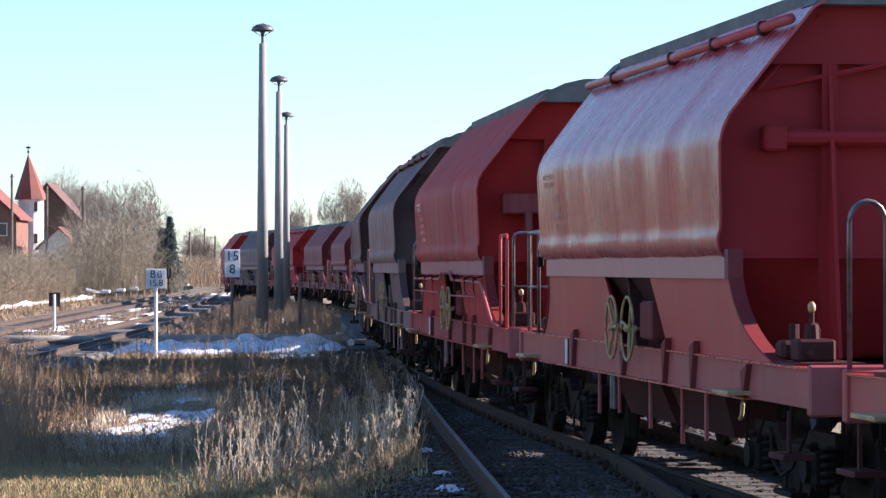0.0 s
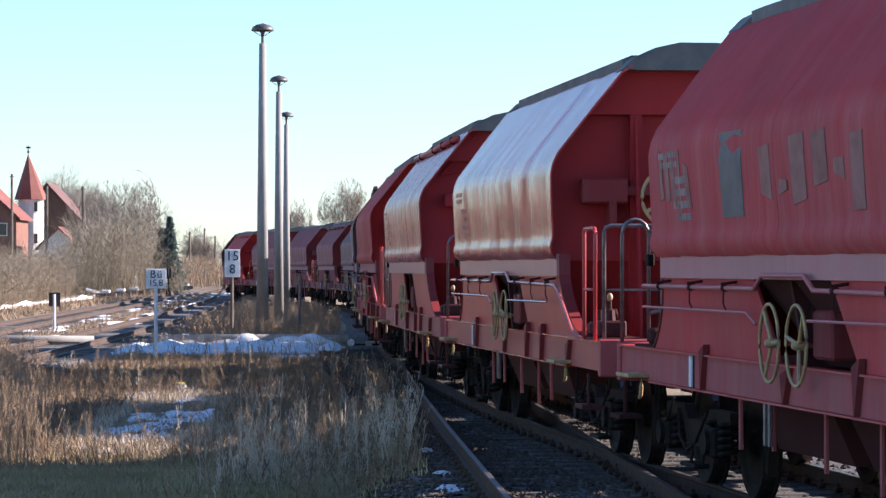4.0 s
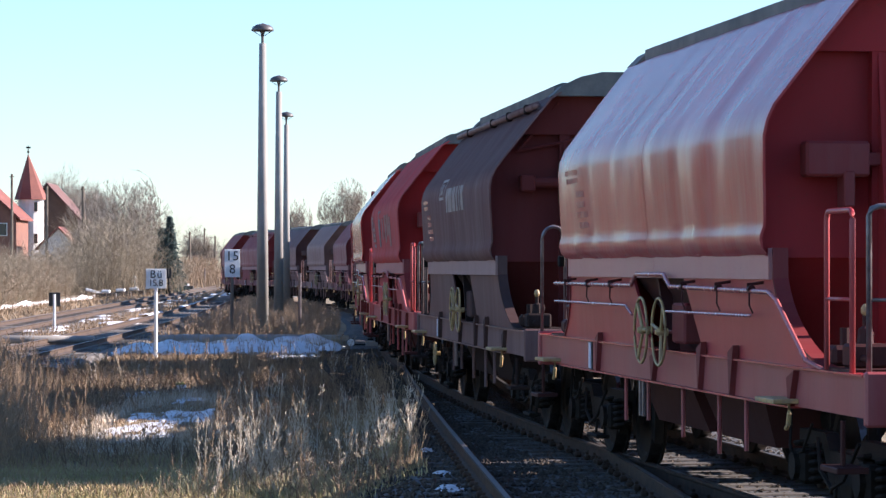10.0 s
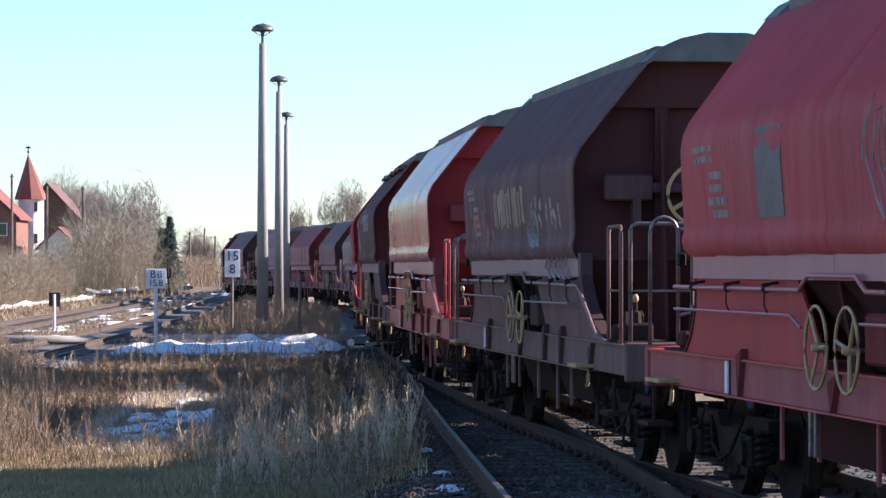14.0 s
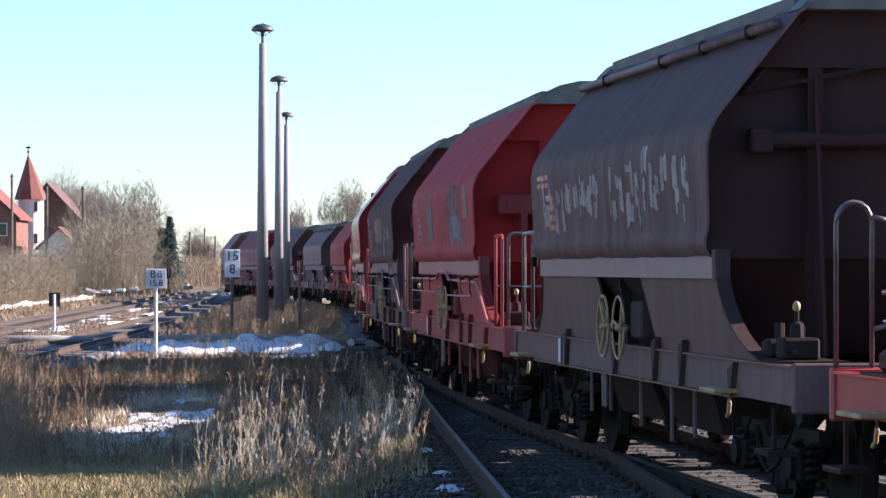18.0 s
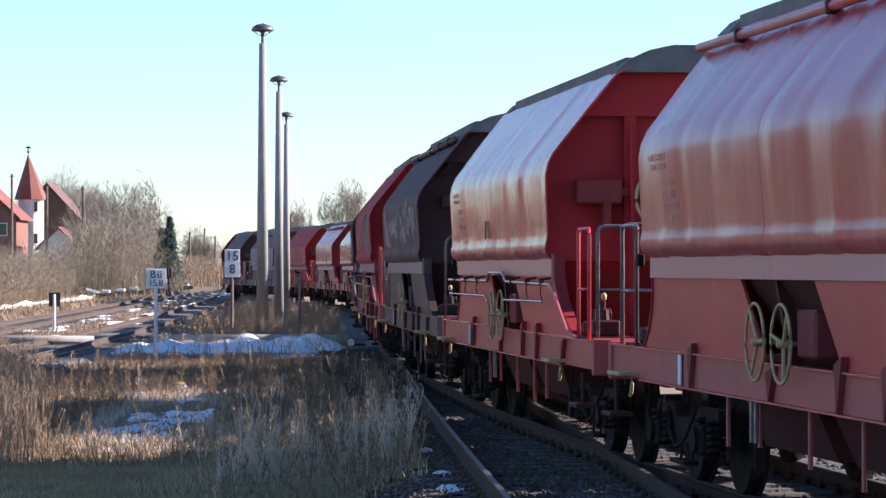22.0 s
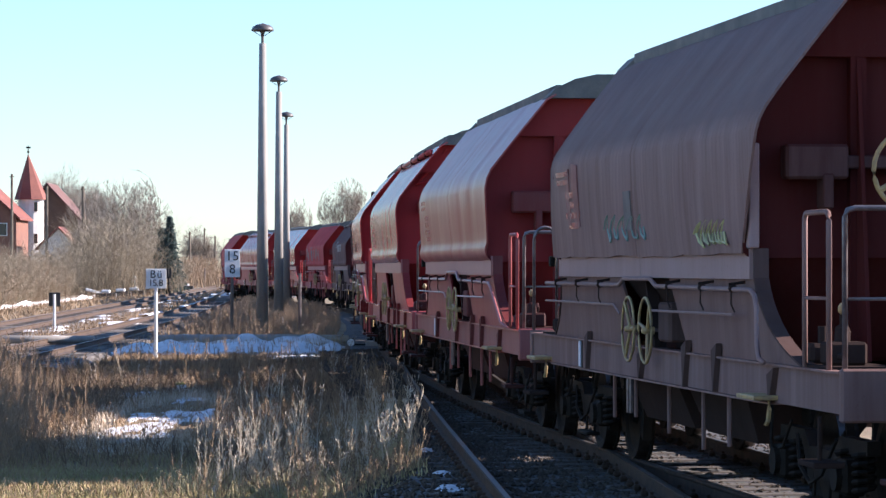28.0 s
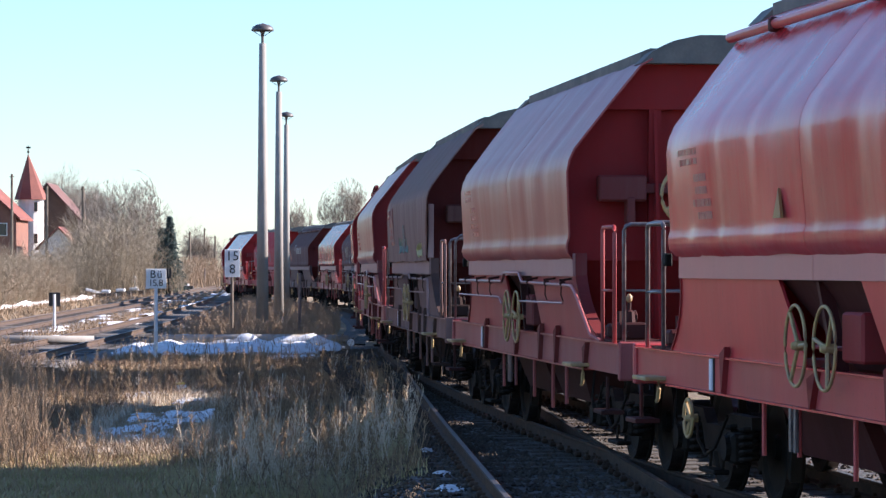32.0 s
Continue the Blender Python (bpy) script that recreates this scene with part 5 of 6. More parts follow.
box(bm, -0.2, 3.2, -0.1, 0.1, 0.4, 0.62, 0.03, Matrix.Rotation(radians(14), 4, "Y"))
part("beam", bm, SNOW, top)
bm = B()
box(bm, 0.4, 0.6, -0.1, 0.1, 0, 0.5, 0.02)
part("prop", bm, POLEWOOD, top)


# ---- bare trees and brush ----
def twig_mesh(segs, sides=3):
    """Many thin tapered sticks as one mesh: rows of (start, end, r0, r1)."""
    n = len(segs)
    a = np.array([s[0] for s in segs], float)
    b = np.array([s[1] for s in segs], float)
    r0 = np.array([s[2] for s in segs])[:, None]
    r1 = np.array([s[3] for s in segs])[:, None]
    d = b - a
    d /= np.linalg.norm(d, axis=1)[:, None] + 1e-9
    ref = np.where(np.abs(d[:, 2:3]) > 0.9, np.array([[1.0, 0, 0]]), np.array([[0, 0, 1.0]]))
    u = np.cross(d, ref)
    u /= np.linalg.norm(u, axis=1)[:, None] + 1e-9
    w = np.cross(u, d)
    vs = np.empty((n, 2 * sides, 3))
    for j in range(sides):
        t = 2 * math.pi * j / sides
        o = math.cos(t) * u + math.sin(t) * w
        vs[:, j] = a + o * r0
        vs[:, sides + j] = b + o * r1
    base = np.arange(n)[:, None] * 2 * sides
    faces = []
    for j in range(sides):
        k = (j + 1) % sides
        faces.append(np.concatenate([base + j, base + k, base + sides + k, base + sides + j], axis=1))
    f = np.stack(faces, 1).reshape(-1, 4)
    me = bpy.data.meshes.new("twigs")
    me.vertices.add(n * 2 * sides)
    me.vertices.foreach_set("co", vs.reshape(-1))
    me.loops.add(f.size)
    me.loops.foreach_set("vertex_index", f.reshape(-1).astype(np.int32))
    me.polygons.add(len(f))
    me.polygons.foreach_set("loop_start", np.arange(0, f.size, 4, dtype=np.int32))
    me.update(calc_edges=True)
    return me


def grow(segs, p, d, ln, r, depth, rnd, spread, up):
    """A branch in three bent pieces, with side branches."""
    p, d = np.array(p, float), np.array(d, float)
    for i in range(3):
        d = d + np.array([rnd.gauss(0, 0.13), rnd.gauss(0, 0.13), rnd.gauss(0, 0.1) + up])
        d /= np.linalg.norm(d)
        q = p + d * ln / 3
        segs.append((p, q, r * (1 - 0.22 * i), r * (1 - 0.22 * (i + 1))))
        if depth > 0 and (i > 0 or depth > 2):
            for _ in range(2 if depth > 1 else 3):
                e = d + np.array([rnd.gauss(0, spread), rnd.gauss(0, spread), rnd.gauss(0.05, spread * 0.6)])
                e /= np.linalg.norm(e)
                grow(segs, q, e, ln * rnd.uniform(0.5, 0.78), max(r * 0.5, 0.012), depth - 1, rnd, spread, up)
        p = q


def bare_tree(x, y, h, seed, label, spread=0.55, depth=4, fork=0.28, trunk_r=0.2, name="bare_tree", twig=1.0, mat=None, dome=None):
    rnd = random.Random(seed)
    top = empty(name, pose(x, y, -0.3), label, "tree", "bare trees")
    lean = (rnd.uniform(-0.05, 0.05) * h, rnd.uniform(-0.03, 0.03) * h)
    bm = B()
    f = fork * h
    tube(bm, [(0, 0, 0), (lean[0] * 0.4, 0, f * 0.6), (lean[0], lean[1], f * 1.25)], [trunk_r * 1.25, trunk_r, trunk_r * 0.75], 9)
    part("trunk", bm, BARK, top, smooth=True)
    segs = []
    for i in range(6):
        a = i * 1.05 + rnd.uniform(-0.3, 0.3)
        s = rnd.uniform(0.25, 0.75)
        grow(segs, (lean[0] * rnd.uniform(0.6, 1), lean[1], f * rnd.uniform(0.8, 1.2)), (math.cos(a) * s, math.sin(a) * s, 0.9), h * rnd.uniform(0.34, 0.44), trunk_r * 0.55, depth, rnd, spread, 0.06)
    zmax = float(np.percentile([s[1][2] for s in segs], 98.5))
    sc = h / zmax
    segs = [(a * sc, b * sc, r0 * twig, r1 * twig) for a, b, r0, r1 in segs]
    if dome:
        cz, rx, rz = dome
        segs = [q for q in segs if math.hypot(q[1][0] / rx, q[1][1] / rx, (q[1][2] - cz) / rz) < 1 or q[2] > 0.05]
    me = twig_mesh(segs)
    me.name = "crown"
    me.materials.append(mat or BARK)
    ob = new("crown", me)
    ob.parent = top
    return top


def at_px(px, d):
    return (px - 784) / 5440 * d


def z_px(py, d):
    return 1.912 + (475 - py) / 5440 * d


for i, (px, py, d, sp, dep, lab) in enumerate([
        (612, 318, 385, 0.42, 4, "round bare tree behind the line"), (530, 348, 410, 0.36, 4, "small bare tree behind the line"),
        (225, 303, 300, 0.6, 4, "tall bare tree among brush"), (265, 335, 290, 0.6, 3, "wide bare tree among brush"), (180, 345, 320, 0.5, 4, "bare tree among brush"),
        (125, 325, 420, 0.5, 4, "bare tree behind the houses"), (100, 318, 430, 0.5, 4, "bare tree behind the houses"), (155, 330, 420, 0.45, 4, "bare tree behind the houses"),
        (172, 400, 262, 0.34, 4, "dark bare tree in brush"), (360, 410, 520, 0.55, 4, "distant bare tree beyond the line"), (345, 420, 560, 0.5, 4, "distant bare tree beyond the line"), (378, 425, 540, 0.5, 3, "distant bare tree beyond the line")]):
    bare_tree(at_px(px, d), d, z_px(py, d) + 0.3, 40 + i, lab, sp, dep, 0.26 if px < 500 else 0.4, 0.17 if d < 450 else 0.2, twig=1.3 if d < 350 else 1.25, dome=(8.4, 3.7, 5.4) if px == 612 else (7.4, 1.9, 4.6) if px == 530 else (7.4, 3.4, 4.9) if px == 225 else (6.0, 2.5, 4.0) if px == 265 else None)


def spruce(x, y, h, seed):
    rnd = random.Random(seed)
    top = empty("spruce_tree", pose(x, y, -0.3), "dark green spruce tree", "tree")
    bm = B()
    tube(bm, [(0, 0, 0), (0, 0, h)], [0.16, 0.02], 8)
    part("trunk", bm, BARK, top)
    segs = []
    for i in range(900):
        u = rnd.random() ** 0.8
        z = h * (0.06 + 0.94 * u)
        r = (1 - u) * h * 0.27 * rnd.uniform(0.55, 1.1) + 0.04
        a = rnd.uniform(0, 6.283)
        e = np.array([r * math.cos(a), r * math.sin(a), z - r * 0.35])
        s = np.array([0, 0, z])
        segs.append((s, e, 0.03, 0.015))
        for k in range(7):
            m = s + (e - s) * rnd.uniform(0.2, 1)
            segs.append((m, m + np.array([rnd.gauss(0, 0.12), rnd.gauss(0, 0.12), rnd.uniform(-0.22, 0.06)]), 0.045, 0.02))
    me = twig_mesh(segs)
    me.materials.append(SPRUCE)
    c = new("crown", me)
    c.parent = top


spruce(at_px(301, 254), 254, z_px(383, 254) + 0.3, 3)
spruce(at_px(286, 257), 257, z_px(404, 257) + 0.3, 4)


def brush(name, label, count, region, hmin, hmax, seed, mat, thick=1.0, sub=7, wide=0.22, fine=0):
    """A thicket of thin stems: region(rnd) gives a foot point; fine: twigs on each side branch."""
    rnd = random.Random(seed)
    segs = []
    for i in range(count):
        x, y, k = region(rnd)
        h = rnd.uniform(hmin, hmax) * k
        tilt = np.array([rnd.gauss(0, wide), rnd.gauss(0, wide), 1.0])
        tilt /= np.linalg.norm(tilt)
        p = np.array([x, y, foot_z(x, y) - 0.03])
        q = p + tilt * h * 0.55
        e = q + (tilt + np.array([rnd.gauss(0, wide * 0.8), rnd.gauss(0, wide * 0.8), 0])) * h * 0.45
        r = 0.011 * thick * (0.6 + 0.4 * h / hmax)
        segs += [(p, q, r * 1.3, r), (q, e, r, r * 0.4)]
        for j in range(sub):
            u = rnd.uniform(0.2, 1)
            m = p + (q - p) * u / 0.55 if u < 0.55 else q + (e - q) * (u - 0.55) / 0.45
            ln = h * rnd.uniform(0.12, 0.3)
            dv = np.array([rnd.gauss(0, 0.65), rnd.gauss(0, 0.65), rnd.uniform(0.1, 1.0)])
            t = m + dv / np.linalg.norm(dv) * ln
            segs.append((m, t, r * 0.6, r * 0.3))
            for _ in range(fine):
                g = m + (t - m) * rnd.uniform(0.4, 1.0)
                dw = dv * 0.6 + np.array([rnd.gauss(0, 0.6), rnd.gauss(0, 0.6), rnd.uniform(0.0, 0.8)])
                segs.append((g, g + dw / np.linalg.norm(dw) * ln * rnd.uniform(0.3, 0.7), r * 0.35, r * 0.2))
    me = twig_mesh(segs)
    me.materials.append(mat)
    return tagged(new(name, me), label, "brush", kind="stuff")


def stalks(name, label, plants, seed, mat, r=0.004):
    """Tall dead weeds: upright bent stems with rising side branches and small seed heads. plants: x, y, height, spread."""
    rnd = random.Random(seed)
    segs = []
    for x, y, h, wide in plants:
        p = np.array([x, y, foot_z(x, y) - 0.03])
        d = np.array([rnd.gauss(0, wide), rnd.gauss(0, wide), 1.0])
        n = 6
        for i in range(n):
            d = d + np.array([rnd.gauss(0, 0.07), rnd.gauss(0, 0.07), 0.05])
            d /= np.linalg.norm(d)
            q = p + d * h / n
            rr = r * (1.25 - 0.8 * i / n)
            segs.append((p, q, rr, rr * 0.85))
            for _ in range(1 if i < 2 else 3):
                if rnd.random() < 0.2:
                    continue
                a = rnd.uniform(0, 6.283)
                e = np.array([math.cos(a) * 0.55, math.sin(a) * 0.55, rnd.uniform(0.5, 1.3)])
                e /= np.linalg.norm(e)
                ln = h * rnd.uniform(0.08, 0.26) * (1.15 - i / n * 0.6)
                g = p + (q - p) * rnd.random()
                t = g + e * ln * 0.6
                t2 = t + (e + np.array([0, 0, 0.5])) * ln * 0.35
                segs += [(g, t, rr * 0.6, rr * 0.5), (t, t2, rr * 0.5, rr * 0.4)]
                for c in range(3):
                    b = t + (t2 - t) * rnd.random()
                    segs.append((b, b + np.array([rnd.gauss(0, 0.012), rnd.gauss(0, 0.012), rnd.uniform(0.012, 0.035)]), rr * 1.1, rr * 0.5))
            p = q
        segs.append((p, p + d * 0.05, r * 1.3, r * 0.5))
    me = twig_mesh(segs)
    me.materials.append(mat)
    return tagged(new(name, me), label, "weeds", kind="stuff")


def far_x(y):
    return float(np.interp(y, [p[1] for p in LINE_FAR], [p[0] for p in LINE_FAR]))


def thicket_zone(rnd):
    y = rnd.uniform(60, 340)
    x = far_x(y) - 6.5 - max(0, y - 160) * 0.028 - abs(rnd.gauss(0, 5.5))
    tall = float(np.interp(x / y, [-0.15, -0.118, -0.098, -0.09, -0.083], [1.2, 1.35, 1.1, 0.7, 0.5]))
    return x, y, (0.75 + 0.5 * noise.noise(Vector((y * 0.06, 2, 0)))) * tall


def thicket_zone_2(rnd):
    y = rnd.uniform(330, 520)
    return rnd.uniform(-40, -10) * y / 350, y, 0.9


def grove_zone(rnd):
    y = rnd.uniform(245, 345)
    px = rnd.uniform(138, 322)
    return at_px(px, y), y, 1.0 if px < 275 else 0.5


brush("thicket", "dense brown leafless brush beside the tracks", 6500, thicket_zone, 1.4, 3.6, 5, BRUSH, 1.25, 9, 0.34, 2)
brush("thicket_red", "reddish brown leafless brush beside the tracks", 3000, thicket_zone, 1.0, 2.6, 6, BRUSHRED, 1.25, 9, 0.34, 1)
brush("far_thicket", "distant leafless brush across the line", 2600, thicket_zone_2, 2.0, 4.2, 7, BRUSHRED, 4.0, 7)
brush("grove", "leafless brush round the houses", 2200, grove_zone, 2.2, 6.6, 8, BRUSH, 1.7, 10, 0.3, 2)


# out of view: added so the covers mirror growth, not bright low sky
def belt_zone(rnd):
    y = rnd.uniform(35, 190)
    return -0.17 * y - 14 - abs(rnd.gauss(0, 4)), y, 0.8 + 0.4 * noise.noise(Vector((y * 0.08, 5, 0)))


brush("tree_belt", "unseen belt of leafless growth, added for reflections in the covers", 2600, belt_zone, 8.0, 13.0, 9, BRUSH, 7.0, 12)


# ---- dry field in front ----
def field_edge(y):
    return float(np.interp(y, [28, 34, 55, 75, 86], [-0.1, -0.27, -0.95, -2.5, -3.0]))


def field_spot(rnd, y0, y1):
    while True:
        y = math.sqrt(rnd.uniform(y0 * y0, y1 * y1))
        x = rnd.uniform(-0.152 * y - 0.6, field_edge(y) + 0.2)
        if y > 70 and x < -8.0 - (y - 70) * 0.02:
            continue
        return x, y


def bare_spot(x, y):
    """True where the field is open: the grassy strip in front, the snowy hollow."""
    if y < 38.2 and x < -2.9:
        return True
    return ((x + 4.5) / 0.95) ** 2 + ((y - 49.0) / 7.0) ** 2 < 1 or ((x + 3.5) / 0.9) ** 2 + ((y - 44) / 3.5) ** 2 < 0.6


def weed_zone(rnd):
    while True:
        x, y = field_spot(rnd, 31.5, 82)
        n = noise.noise(Vector((x * 0.7, y * 0.25, 8))) * 0.5 + 0.5
        if bare_spot(x, y) or rnd.random() > 0.5 + n:
            continue
        if y > 74 and rnd.random() < 0.85:
            continue
        k = (0.45 + 0.8 * n) * (1.0 if y < 60 else 0.7 if y < 72 else 0.4)
        return x, y, k


def bank_zone(rnd):
    return rnd.uniform(-8.6, -2.4), rnd.uniform(76, 84), 1.0


brush("bank_weeds", "thin dry stalks standing through the snow", 230, bank_zone, 0.25, 0.55, 25, STRAW, 0.7, 5)
brush("dry_weeds", "dry brown weeds with thin stalks", 2000, weed_zone, 0.2, 0.5, 21, STRAW, 0.38, 7, 0.3, 1)
brush("dark_weeds", "dark brown dead weed stalks", 4200, weed_zone, 0.2, 0.5, 23, BRUSHDARK, 0.42, 8, 0.32, 1)


def stalk_spots(seed, clumps, loose):
    rnd = random.Random(seed)
    out = []
    for cx, cy, rx, ry, n, h0, h1 in clumps:
        for _ in range(n):
            out.append((cx + rnd.gauss(0, rx), cy + rnd.gauss(0, ry), rnd.uniform(h0, h1), 0.13))
    while loose > 0:
        x, y, k = weed_zone(rnd)
        out.append((x, y, rnd.uniform(0.45, 0.85) * k, 0.15))
        loose -= 1
    return out


stalks("tall_weeds", "tall pale branched weed stalks with seed heads", stalk_spots(41, [(-2.25, 35.0, 0.24, 0.9, 24, 0.5, 1.0), (-2.0, 36.4, 0.2, 0.8, 10, 1.0, 1.35), (-1.55, 35.2, 0.25, 0.8, 20, 0.4, 0.75), (-0.7, 35.0, 0.17, 0.7, 20, 0.45, 0.85), (-0.95, 39.0, 0.3, 1.6, 20, 0.5, 0.9), (-1.7, 40.5, 0.45, 2.0, 16, 0.45, 0.85)], 50), 41, STRAWPALE, 0.0052)
stalks("brown_weeds", "brown branched weed stalks with seed heads", stalk_spots(43, [(-1.2, 41.0, 0.5, 3.0, 60, 0.4, 0.8), (-2.4, 44.0, 0.6, 3.0, 40, 0.4, 0.75)], 420), 43, STRAW, 0.0045)


def grass(name, label, count, zone, h0, h1, seed, mat, wide=0.006):
    """Bent blades as narrow ribbons."""
    rnd = random.Random(seed)
    vs, fs = [], []
    for i in range(count):
        x, y, k = zone(rnd)
        h = rnd.uniform(h0, h1) * k
        a = rnd.uniform(0, 6.283)
        lx, ly = rnd.gauss(0, 0.4) * h, rnd.gauss(0, 0.4) * h
        wx, wy = wide * math.cos(a), wide * math.sin(a)
        b = len(vs)
        z = foot_z(x, y) - 0.02
        vs += [(x - wx, y - wy, z), (x + wx, y + wy, z), (x + lx * 0.3 + wx * 0.8, y + ly * 0.3 + wy * 0.8, z + h * 0.6), (x + lx * 0.3 - wx * 0.8, y + ly * 0.3 - wy * 0.8, z + h * 0.6), (x + lx, y + ly, z + h)]
        fs += [(b, b + 1, b + 2, b + 3), (b + 3, b + 2, b + 4)]
    me = bpy.data.meshes.new(name)
    me.from_pydata(vs, [], fs)
    me.materials.append(mat)
    return tagged(new(name, me), label, "grass", kind="stuff")


def lawn_zone(rnd):
    while True:
        x, y = field_spot(rnd, 31, 41)
        if bare_spot(x, y) or x < -1.3 and y < 37 or rnd.random() < 0.12:
            return x, y, 1.0 if bare_spot(x, y) else 1.4


def all_zone(rnd):
    x, y = field_spot(rnd, 32, 84)
    return x, y, 0.45 if ((x + 4.5) / 0.8) ** 2 + ((y - 49) / 6) ** 2 < 1 else 1.0


def clump_zone(rnd):
    cx, cy, r = rnd.choice([(-2.1, 33.8, 0.6), (-1.4, 34.2, 0.5), (-2.6, 34.6, 0.5), (-0.55, 35.0, 0.22), (-1.8, 36.5, 0.7), (-1.2, 43, 0.5)])
    return cx + rnd.gauss(0, r * 0.6), cy + rnd.gauss(0, r * 1.5), 1.0


grass("winter_grass", "short faded green winter grass", 46000, lawn_zone, 0.03, 0.1, 31, GREEN)
grass("dry_grass", "matted dry yellow-brown grass", 105000, all_zone, 0.04, 0.15, 32, STRAW)
grass("tall_grass", "tufts of tall pale dry grass", 2600, clump_zone, 0.1, 0.34, 33, GREENPALE, 0.0035)


def hollow_zone(rnd):
    a, q = rnd.uniform(0, 6.283), rnd.uniform(0.75, 1.35)
    return -4.4 + 1.0 * q * math.cos(a), 49.0 + 6.5 * q * math.sin(a), 1.0


grass("hollow_grass", "pale dry tufts round the snowy hollow", 5200, hollow_zone, 0.05, 0.2, 37, STRAWPALE, 0.005)


def verge_zone(rnd):
    while True:
        y = rnd.uniform(86, 195)
        xr = float(np.interp(y, TY, TX)) - 2.3
        xl = float(np.interp(y, [p[1] for p in LINE_NEAR], [p[0] for p in LINE_NEAR])) + 1.9
        if xr > xl:
            x = rnd.uniform(xl, xr)
            n = 0.5 + 0.5 * noise.noise(Vector((x * 0.6, y * 0.12, 4)))
            if rnd.random() < 0.3 + n:
                return x, y, 0.5 + 0.7 * n


brush("verge_weeds", "low dry weeds between the tracks", 5200, verge_zone, 0.3, 0.85, 24, BRUSHRED, 0.9, 6)
grass("verge_grass", "dry grass between the tracks", 22000, verge_zone, 0.08, 0.3, 34, STRAW, 0.014)


def between_zone(rnd):
    y = rnd.uniform(86, 290)
    xf = far_x(y)
    xn = float(np.interp(y, [p[1] for p in LINE_NEAR], [p[0] for p in LINE_NEAR]))
    if rnd.random() < 0.55:
        return rnd.uniform(xf + 1.7, max(xf + 1.9, xn - 1.7)), y, 0.8
    return rnd.uniform(xf - 6.5, xf - 1.9), y, 1.2


grass("track_grass", "dry grass between the side tracks", 16000, between_zone, 0.06, 0.26, 35, STRAW, 0.016)
brush("track_weeds", "low dry weeds between the side tracks", 1500, between_zone, 0.2, 0.6, 36, BRUSHRED, 1.1, 5)


rl = random.Random(42)
stalks("reddish_weeds", "tall reddish brown weeds crowded together", [(-0.146 * y + abs(rl.gauss(0, 0.42)) - 0.15, y, rl.uniform(0.55, 1.15), 0.14) for y in [rl.uniform(38, 60) for _ in range(420)]], 42, BRUSHRED, 0.0055)


# ---- loose ballast stones along the siding and the train's track ----
def gravel(name, label, count, zone, r0, r1, seed, mat):
    rnd = random.Random(seed)
    vs, fs = [], []
    for i in range(count):
        x, y, z = zone(rnd)
        r = rnd.uniform(r0, r1)
        b = len(vs)
        a = rnd.uniform(0, 6.283)
        for k in range(4):
            t = a + k * 1.571 + rnd.uniform(-0.4, 0.4)
            q = r * rnd.uniform(0.7, 1.2)
            vs.append((x + q * math.cos(t), y + q * math.sin(t), z + rnd.uniform(-0.2, 0.2) * r))
        vs.append((x + rnd.uniform(-0.3, 0.3) * r, y + rnd.uniform(-0.3, 0.3) * r, z + r * rnd.uniform(0.5, 0.9)))
        vs.append((x, y, z - r * 0.6))
        for k in range(4):
            fs += [(b + k, b + (k + 1) % 4, b + 4), (b + (k + 1) % 4, b + k, b + 5)]
    me = bpy.data.meshes.new(name)
    me.from_pydata(vs, [], fs)
    me.materials.append(mat)
    return tagged(new(name, me), label, "gravel", kind="stuff")


def shoulder_zone(rnd):
    y = math.sqrt(rnd.uniform(24 * 24, 66 * 66))
    u = rnd.uniform(-1.9, 1.9)
    z = -0.187 if abs(u) < 1.35 else -0.187 - (abs(u) - 1.35) * 0.5
    return siding_x(y) + u, y, z


def main_zone(rnd):
    y = math.sqrt(rnd.uniform(22 * 22, 80 * 80))
    return float(np.interp(y, TY, TX)) + rnd.uniform(-2.3, 2.3), y, -0.19


gravel("ballast_stones", "grey-brown ballast stones along the siding", 26000, shoulder_zone, 0.018, 0.042, 51, BALLASTSTONE)
gravel("track_stones", "grey-brown ballast stones under the train", 18000, main_zone, 0.018, 0.045, 52, BALLASTSTONE)


# ---- houses ----
HD = 360.0


def tower_house():
    top = empty("tower_house", pose(at_px(55, HD), HD, -0.3), "white round-tower house with a pointed red tiled roof", "house")
    bm = B()
    tube(bm, [(0, 0, 0), (0, 0, 10.4)], 1.5, 20)
    part("wall", bm, RENDERED, top, "white rendered tower wall")
    bm = B()
    n = 8
    ring = [bm.verts.new((1.95 * math.cos(2 * math.pi * (j + 0.2) / n), 1.95 * math.sin(2 * math.pi * (j + 0.2) / n), 10.25)) for j in range(n)]
    tip = bm.verts.new((-0.35, 0, 15.6))
    for j in range(n):
        bm.faces.new((ring[j], ring[(j + 1) % n], tip))
    bm.faces.new(ring[::-1])
    part("roof", bm, ROOFRED, top, "steep pointed roof of red tiles")
    bm = B()
    tube(bm, [(-0.35, 0, 15.4), (-0.35, 0, 16.6)], 0.05, 6)
    box(bm, -0.6, -0.05, -0.03, 0.03, 16.25, 16.45)
    tube(bm, [(-0.35, 0, 15.75), (-0.35, 0, 15.95)], 0.14, 8)
    part("weather_vane", bm, IRON, top)
    for z in (5.7, 9.4):
        bm = B()
        box(bm, 0.55, 0.95, -1.45, -1.2, z - 0.55, z + 0.55, 0.02)
        wf = part("window", bm, TIMBER, top)
        bm = B()
        box(bm, 0.6, 0.9, -1.47, -1.44, z - 0.5, z + 0.5)
        part("pane", bm, GLASSDARK, wf)
    return top


tower_house()


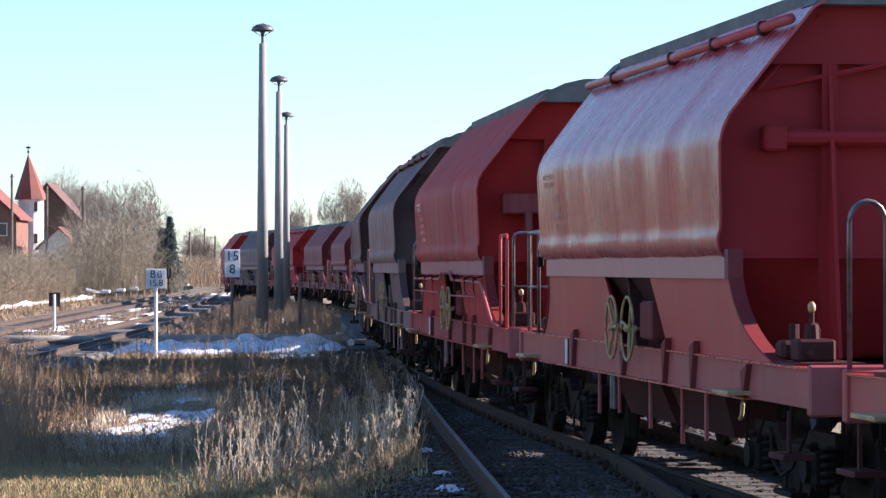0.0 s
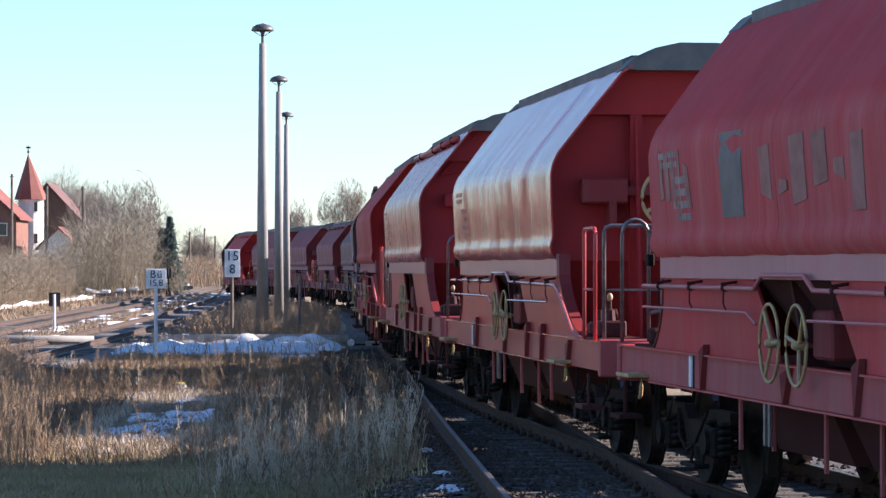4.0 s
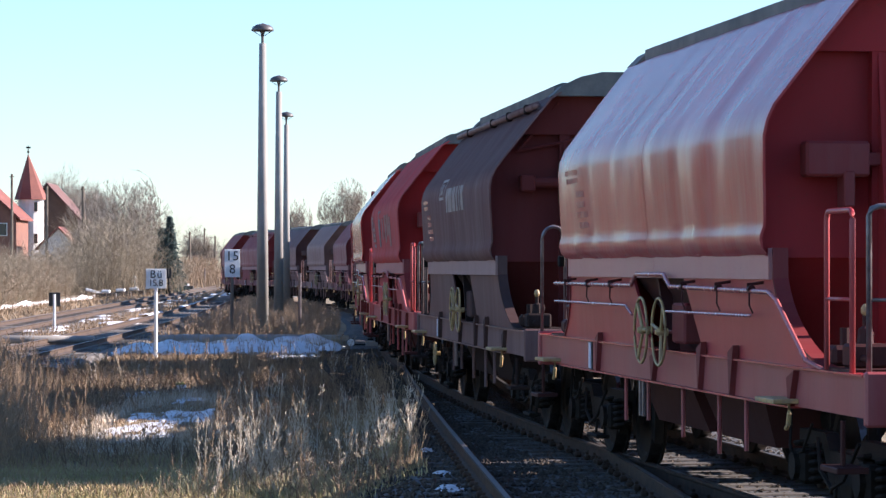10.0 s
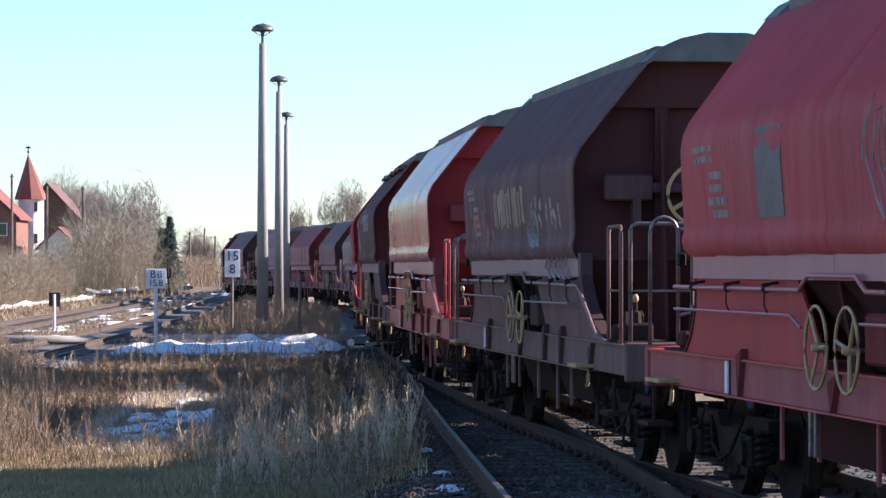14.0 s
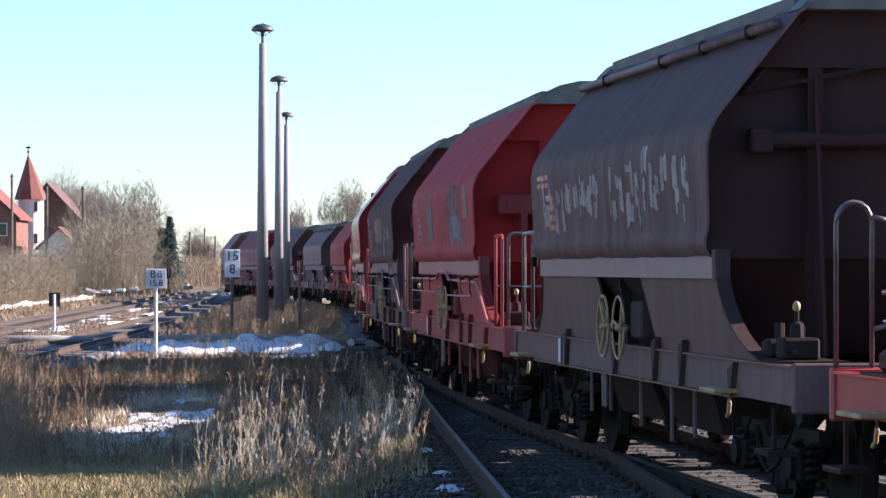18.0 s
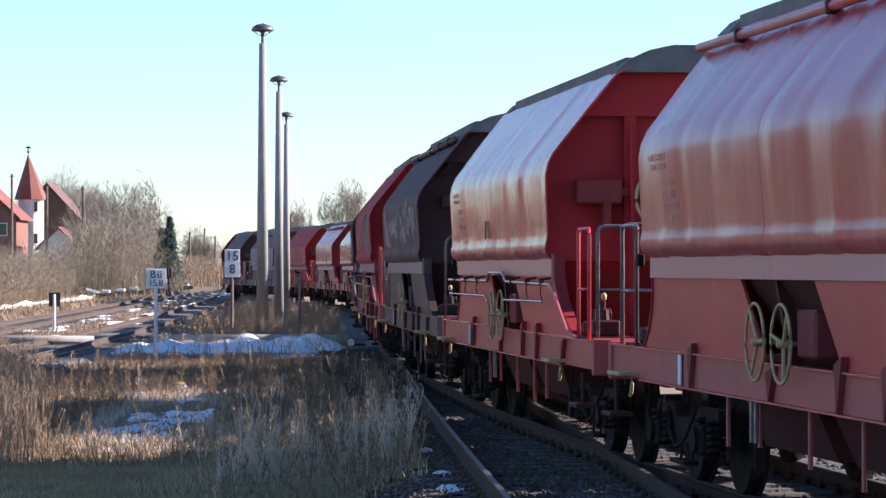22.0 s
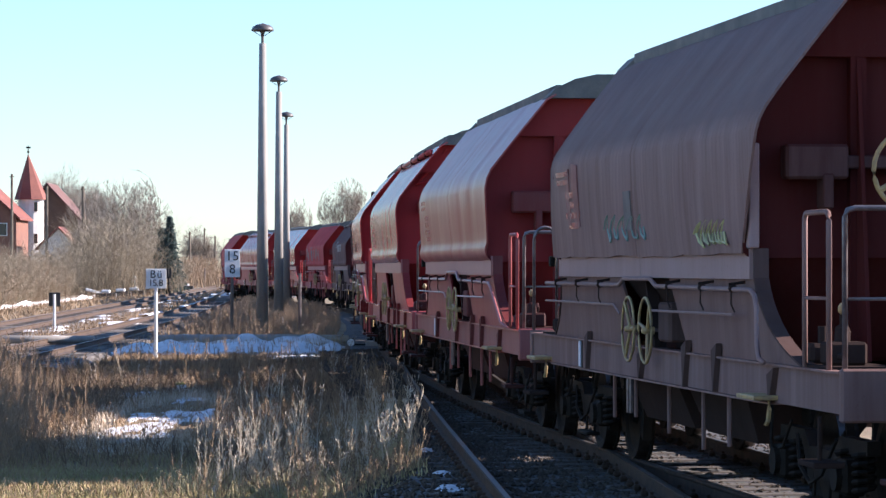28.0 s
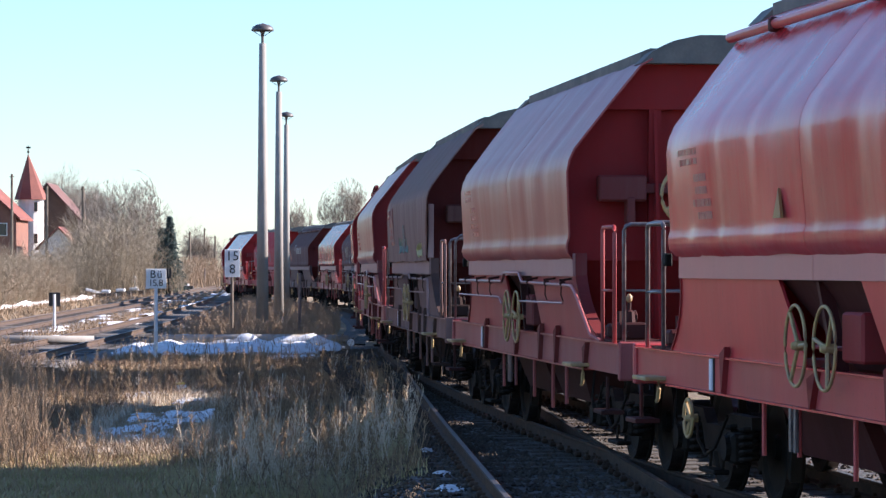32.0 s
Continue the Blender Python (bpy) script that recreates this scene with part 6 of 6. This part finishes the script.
def gable_house(x, y, w, d, eave, ridge, rz, wall, label, wins, chimney=None, roof=None, base=0.0):
    top = empty("house", pose(x, y, -0.3, 0, 0, rz), label, "house")
    bm = B()
    slab(bm, [(-w / 2, -d / 2, base), (w / 2, -d / 2, base), (w / 2, -d / 2, eave), (0, -d / 2, ridge), (-w / 2, -d / 2, eave)], (0, d, 0))
    bmesh.ops.recalc_face_normals(bm, faces=bm.faces[:])
    part("wall", bm, wall, top)
    for s in (1, -1):
        bm = B()
        ov = 0.5
        dz = (ridge - eave) / (w / 2)
        slab(bm, [(0, -d / 2 - 0.5, ridge + 0.12), (s * (w / 2 + ov), -d / 2 - 0.5, eave - dz * ov + 0.12), (s * (w / 2 + ov), d / 2 + 0.5, eave - dz * ov + 0.12), (0, d / 2 + 0.5, ridge + 0.12)], (0, 0, 0.22))
        bmesh.ops.recalc_face_normals(bm, faces=bm.faces[:])
        part("roof", bm, roof or ROOFRED, top)
    for wx, wz, ww, wh in wins:
        bm = B()
        box(bm, wx - ww / 2, wx + ww / 2, -d / 2 - 0.08, -d / 2 + 0.05, wz - wh / 2, wz + wh / 2, 0.02)
        wf = part("window", bm, RENDERED, top)
        bm = B()
        box(bm, wx - ww / 2 + 0.1, wx + ww / 2 - 0.1, -d / 2 - 0.1, -d / 2 - 0.07, wz - wh / 2 + 0.1, wz + wh / 2 - 0.1)
        part("pane", bm, GLASSDARK, wf)
    if chimney:
        bm = B()
        box(bm, chimney[0] - 0.45, chimney[0] + 0.45, chimney[1] - 0.45, chimney[1] + 0.45, chimney[2], chimney[3], 0.03)
        part("chimney", bm, BRICK, top)
    return top


gable_house(at_px(4, 352) - 2.2, 352, 9.0, 10, 8.0, 12.2, 0, BRICK, "brick house with a steep red tiled roof", [(2.9, 6.6, 1.2, 1.5), (-0.5, 6.6, 1.2, 1.5)], (0.6, 0, 11, 13.4))
gable_house(at_px(92, 372), 372, 7.4, 9, 8.1, 12.1, 0, TIMBER, "dark timbered house with a brown-red roof", [(2.4, 5.6, 0.9, 2.2), (0.2, 5.0, 0.9, 1.4)], roof=ROOFBROWN)
gable_house(at_px(108, 350), 350, 4.2, 5, 4.6, 6.6, 0, RENDERED, "small white annexe with a red roof", [(0.9, 3.2, 0.8, 1.2), (-0.9, 3.2, 0.8, 1.2)])


def utility_pole(px, py, d, r=0.16):
    h = z_px(py, d) + 0.3
    top = empty("utility_pole", pose(at_px(px, d), d, -0.3), "weathered wooden utility pole", "pole", "utility poles")
    bm = B()
    tube(bm, [(0, 0, 0), (0, 0, h)], [r, r * 0.8], 8)
    part("pole", bm, POLEWOOD, top)
    bm = B()
    tube(bm, [(-0.25, 0, h - 0.3), (0.25, 0, h - 0.3)], 0.04, 6)
    part("cross_arm", bm, IRON, top)


for px, py, d in ((21, 308, 330), (83, 330, 320), (147, 330, 300), (336, 410, 420), (381, 418, 480), (362, 404, 520)):
    utility_pole(px, py, d)


# ---- sleepers ----
lay_sleepers(track_1, T_MAIN, 0.63, 1.3, 8, 64, 90, True)
lay_sleepers(track_2, LINE_SIDING, 0.63, 1.3, 9, 58, 80, True, 0.014)
lay_sleepers(track_3, LINE_NEAR, 0.66, 1.3, 58, 190, 200, False, 0.006)
lay_sleepers(track_4, LINE_FAR, 0.66, 1.3, 85, 220, 200)


# ---- motion ----
def motions():
    ts = [i for i in range(0, 33)]
    for k, w in WAGONS.items():
        walk(w, [(t, rail_pose(wagon_s(k, t))) for t in ts])
    keyed = {}
    for k, w in WAGONS.items():
        for ob in w.children:
            if "axle_x" in ob:
                x = round(ob["axle_x"], 2)
                if x not in keyed:
                    turn = math.degrees(SPEED / 0.46)
                    walk(ob, [(i / 10, Matrix.Translation((x, 0, 0.46)) @ Matrix.Rotation(radians(turn * i / 10 % 360), 4, "Y")) for i in range(0, 321)])
                    keyed[x] = ob.animation_data
                else:
                    ob.rotation_mode = "QUATERNION"
                    ad = ob.animation_data_create()
                    ad.action = keyed[x].action
                    ad.action_slot = keyed[x].action_slot


motions()
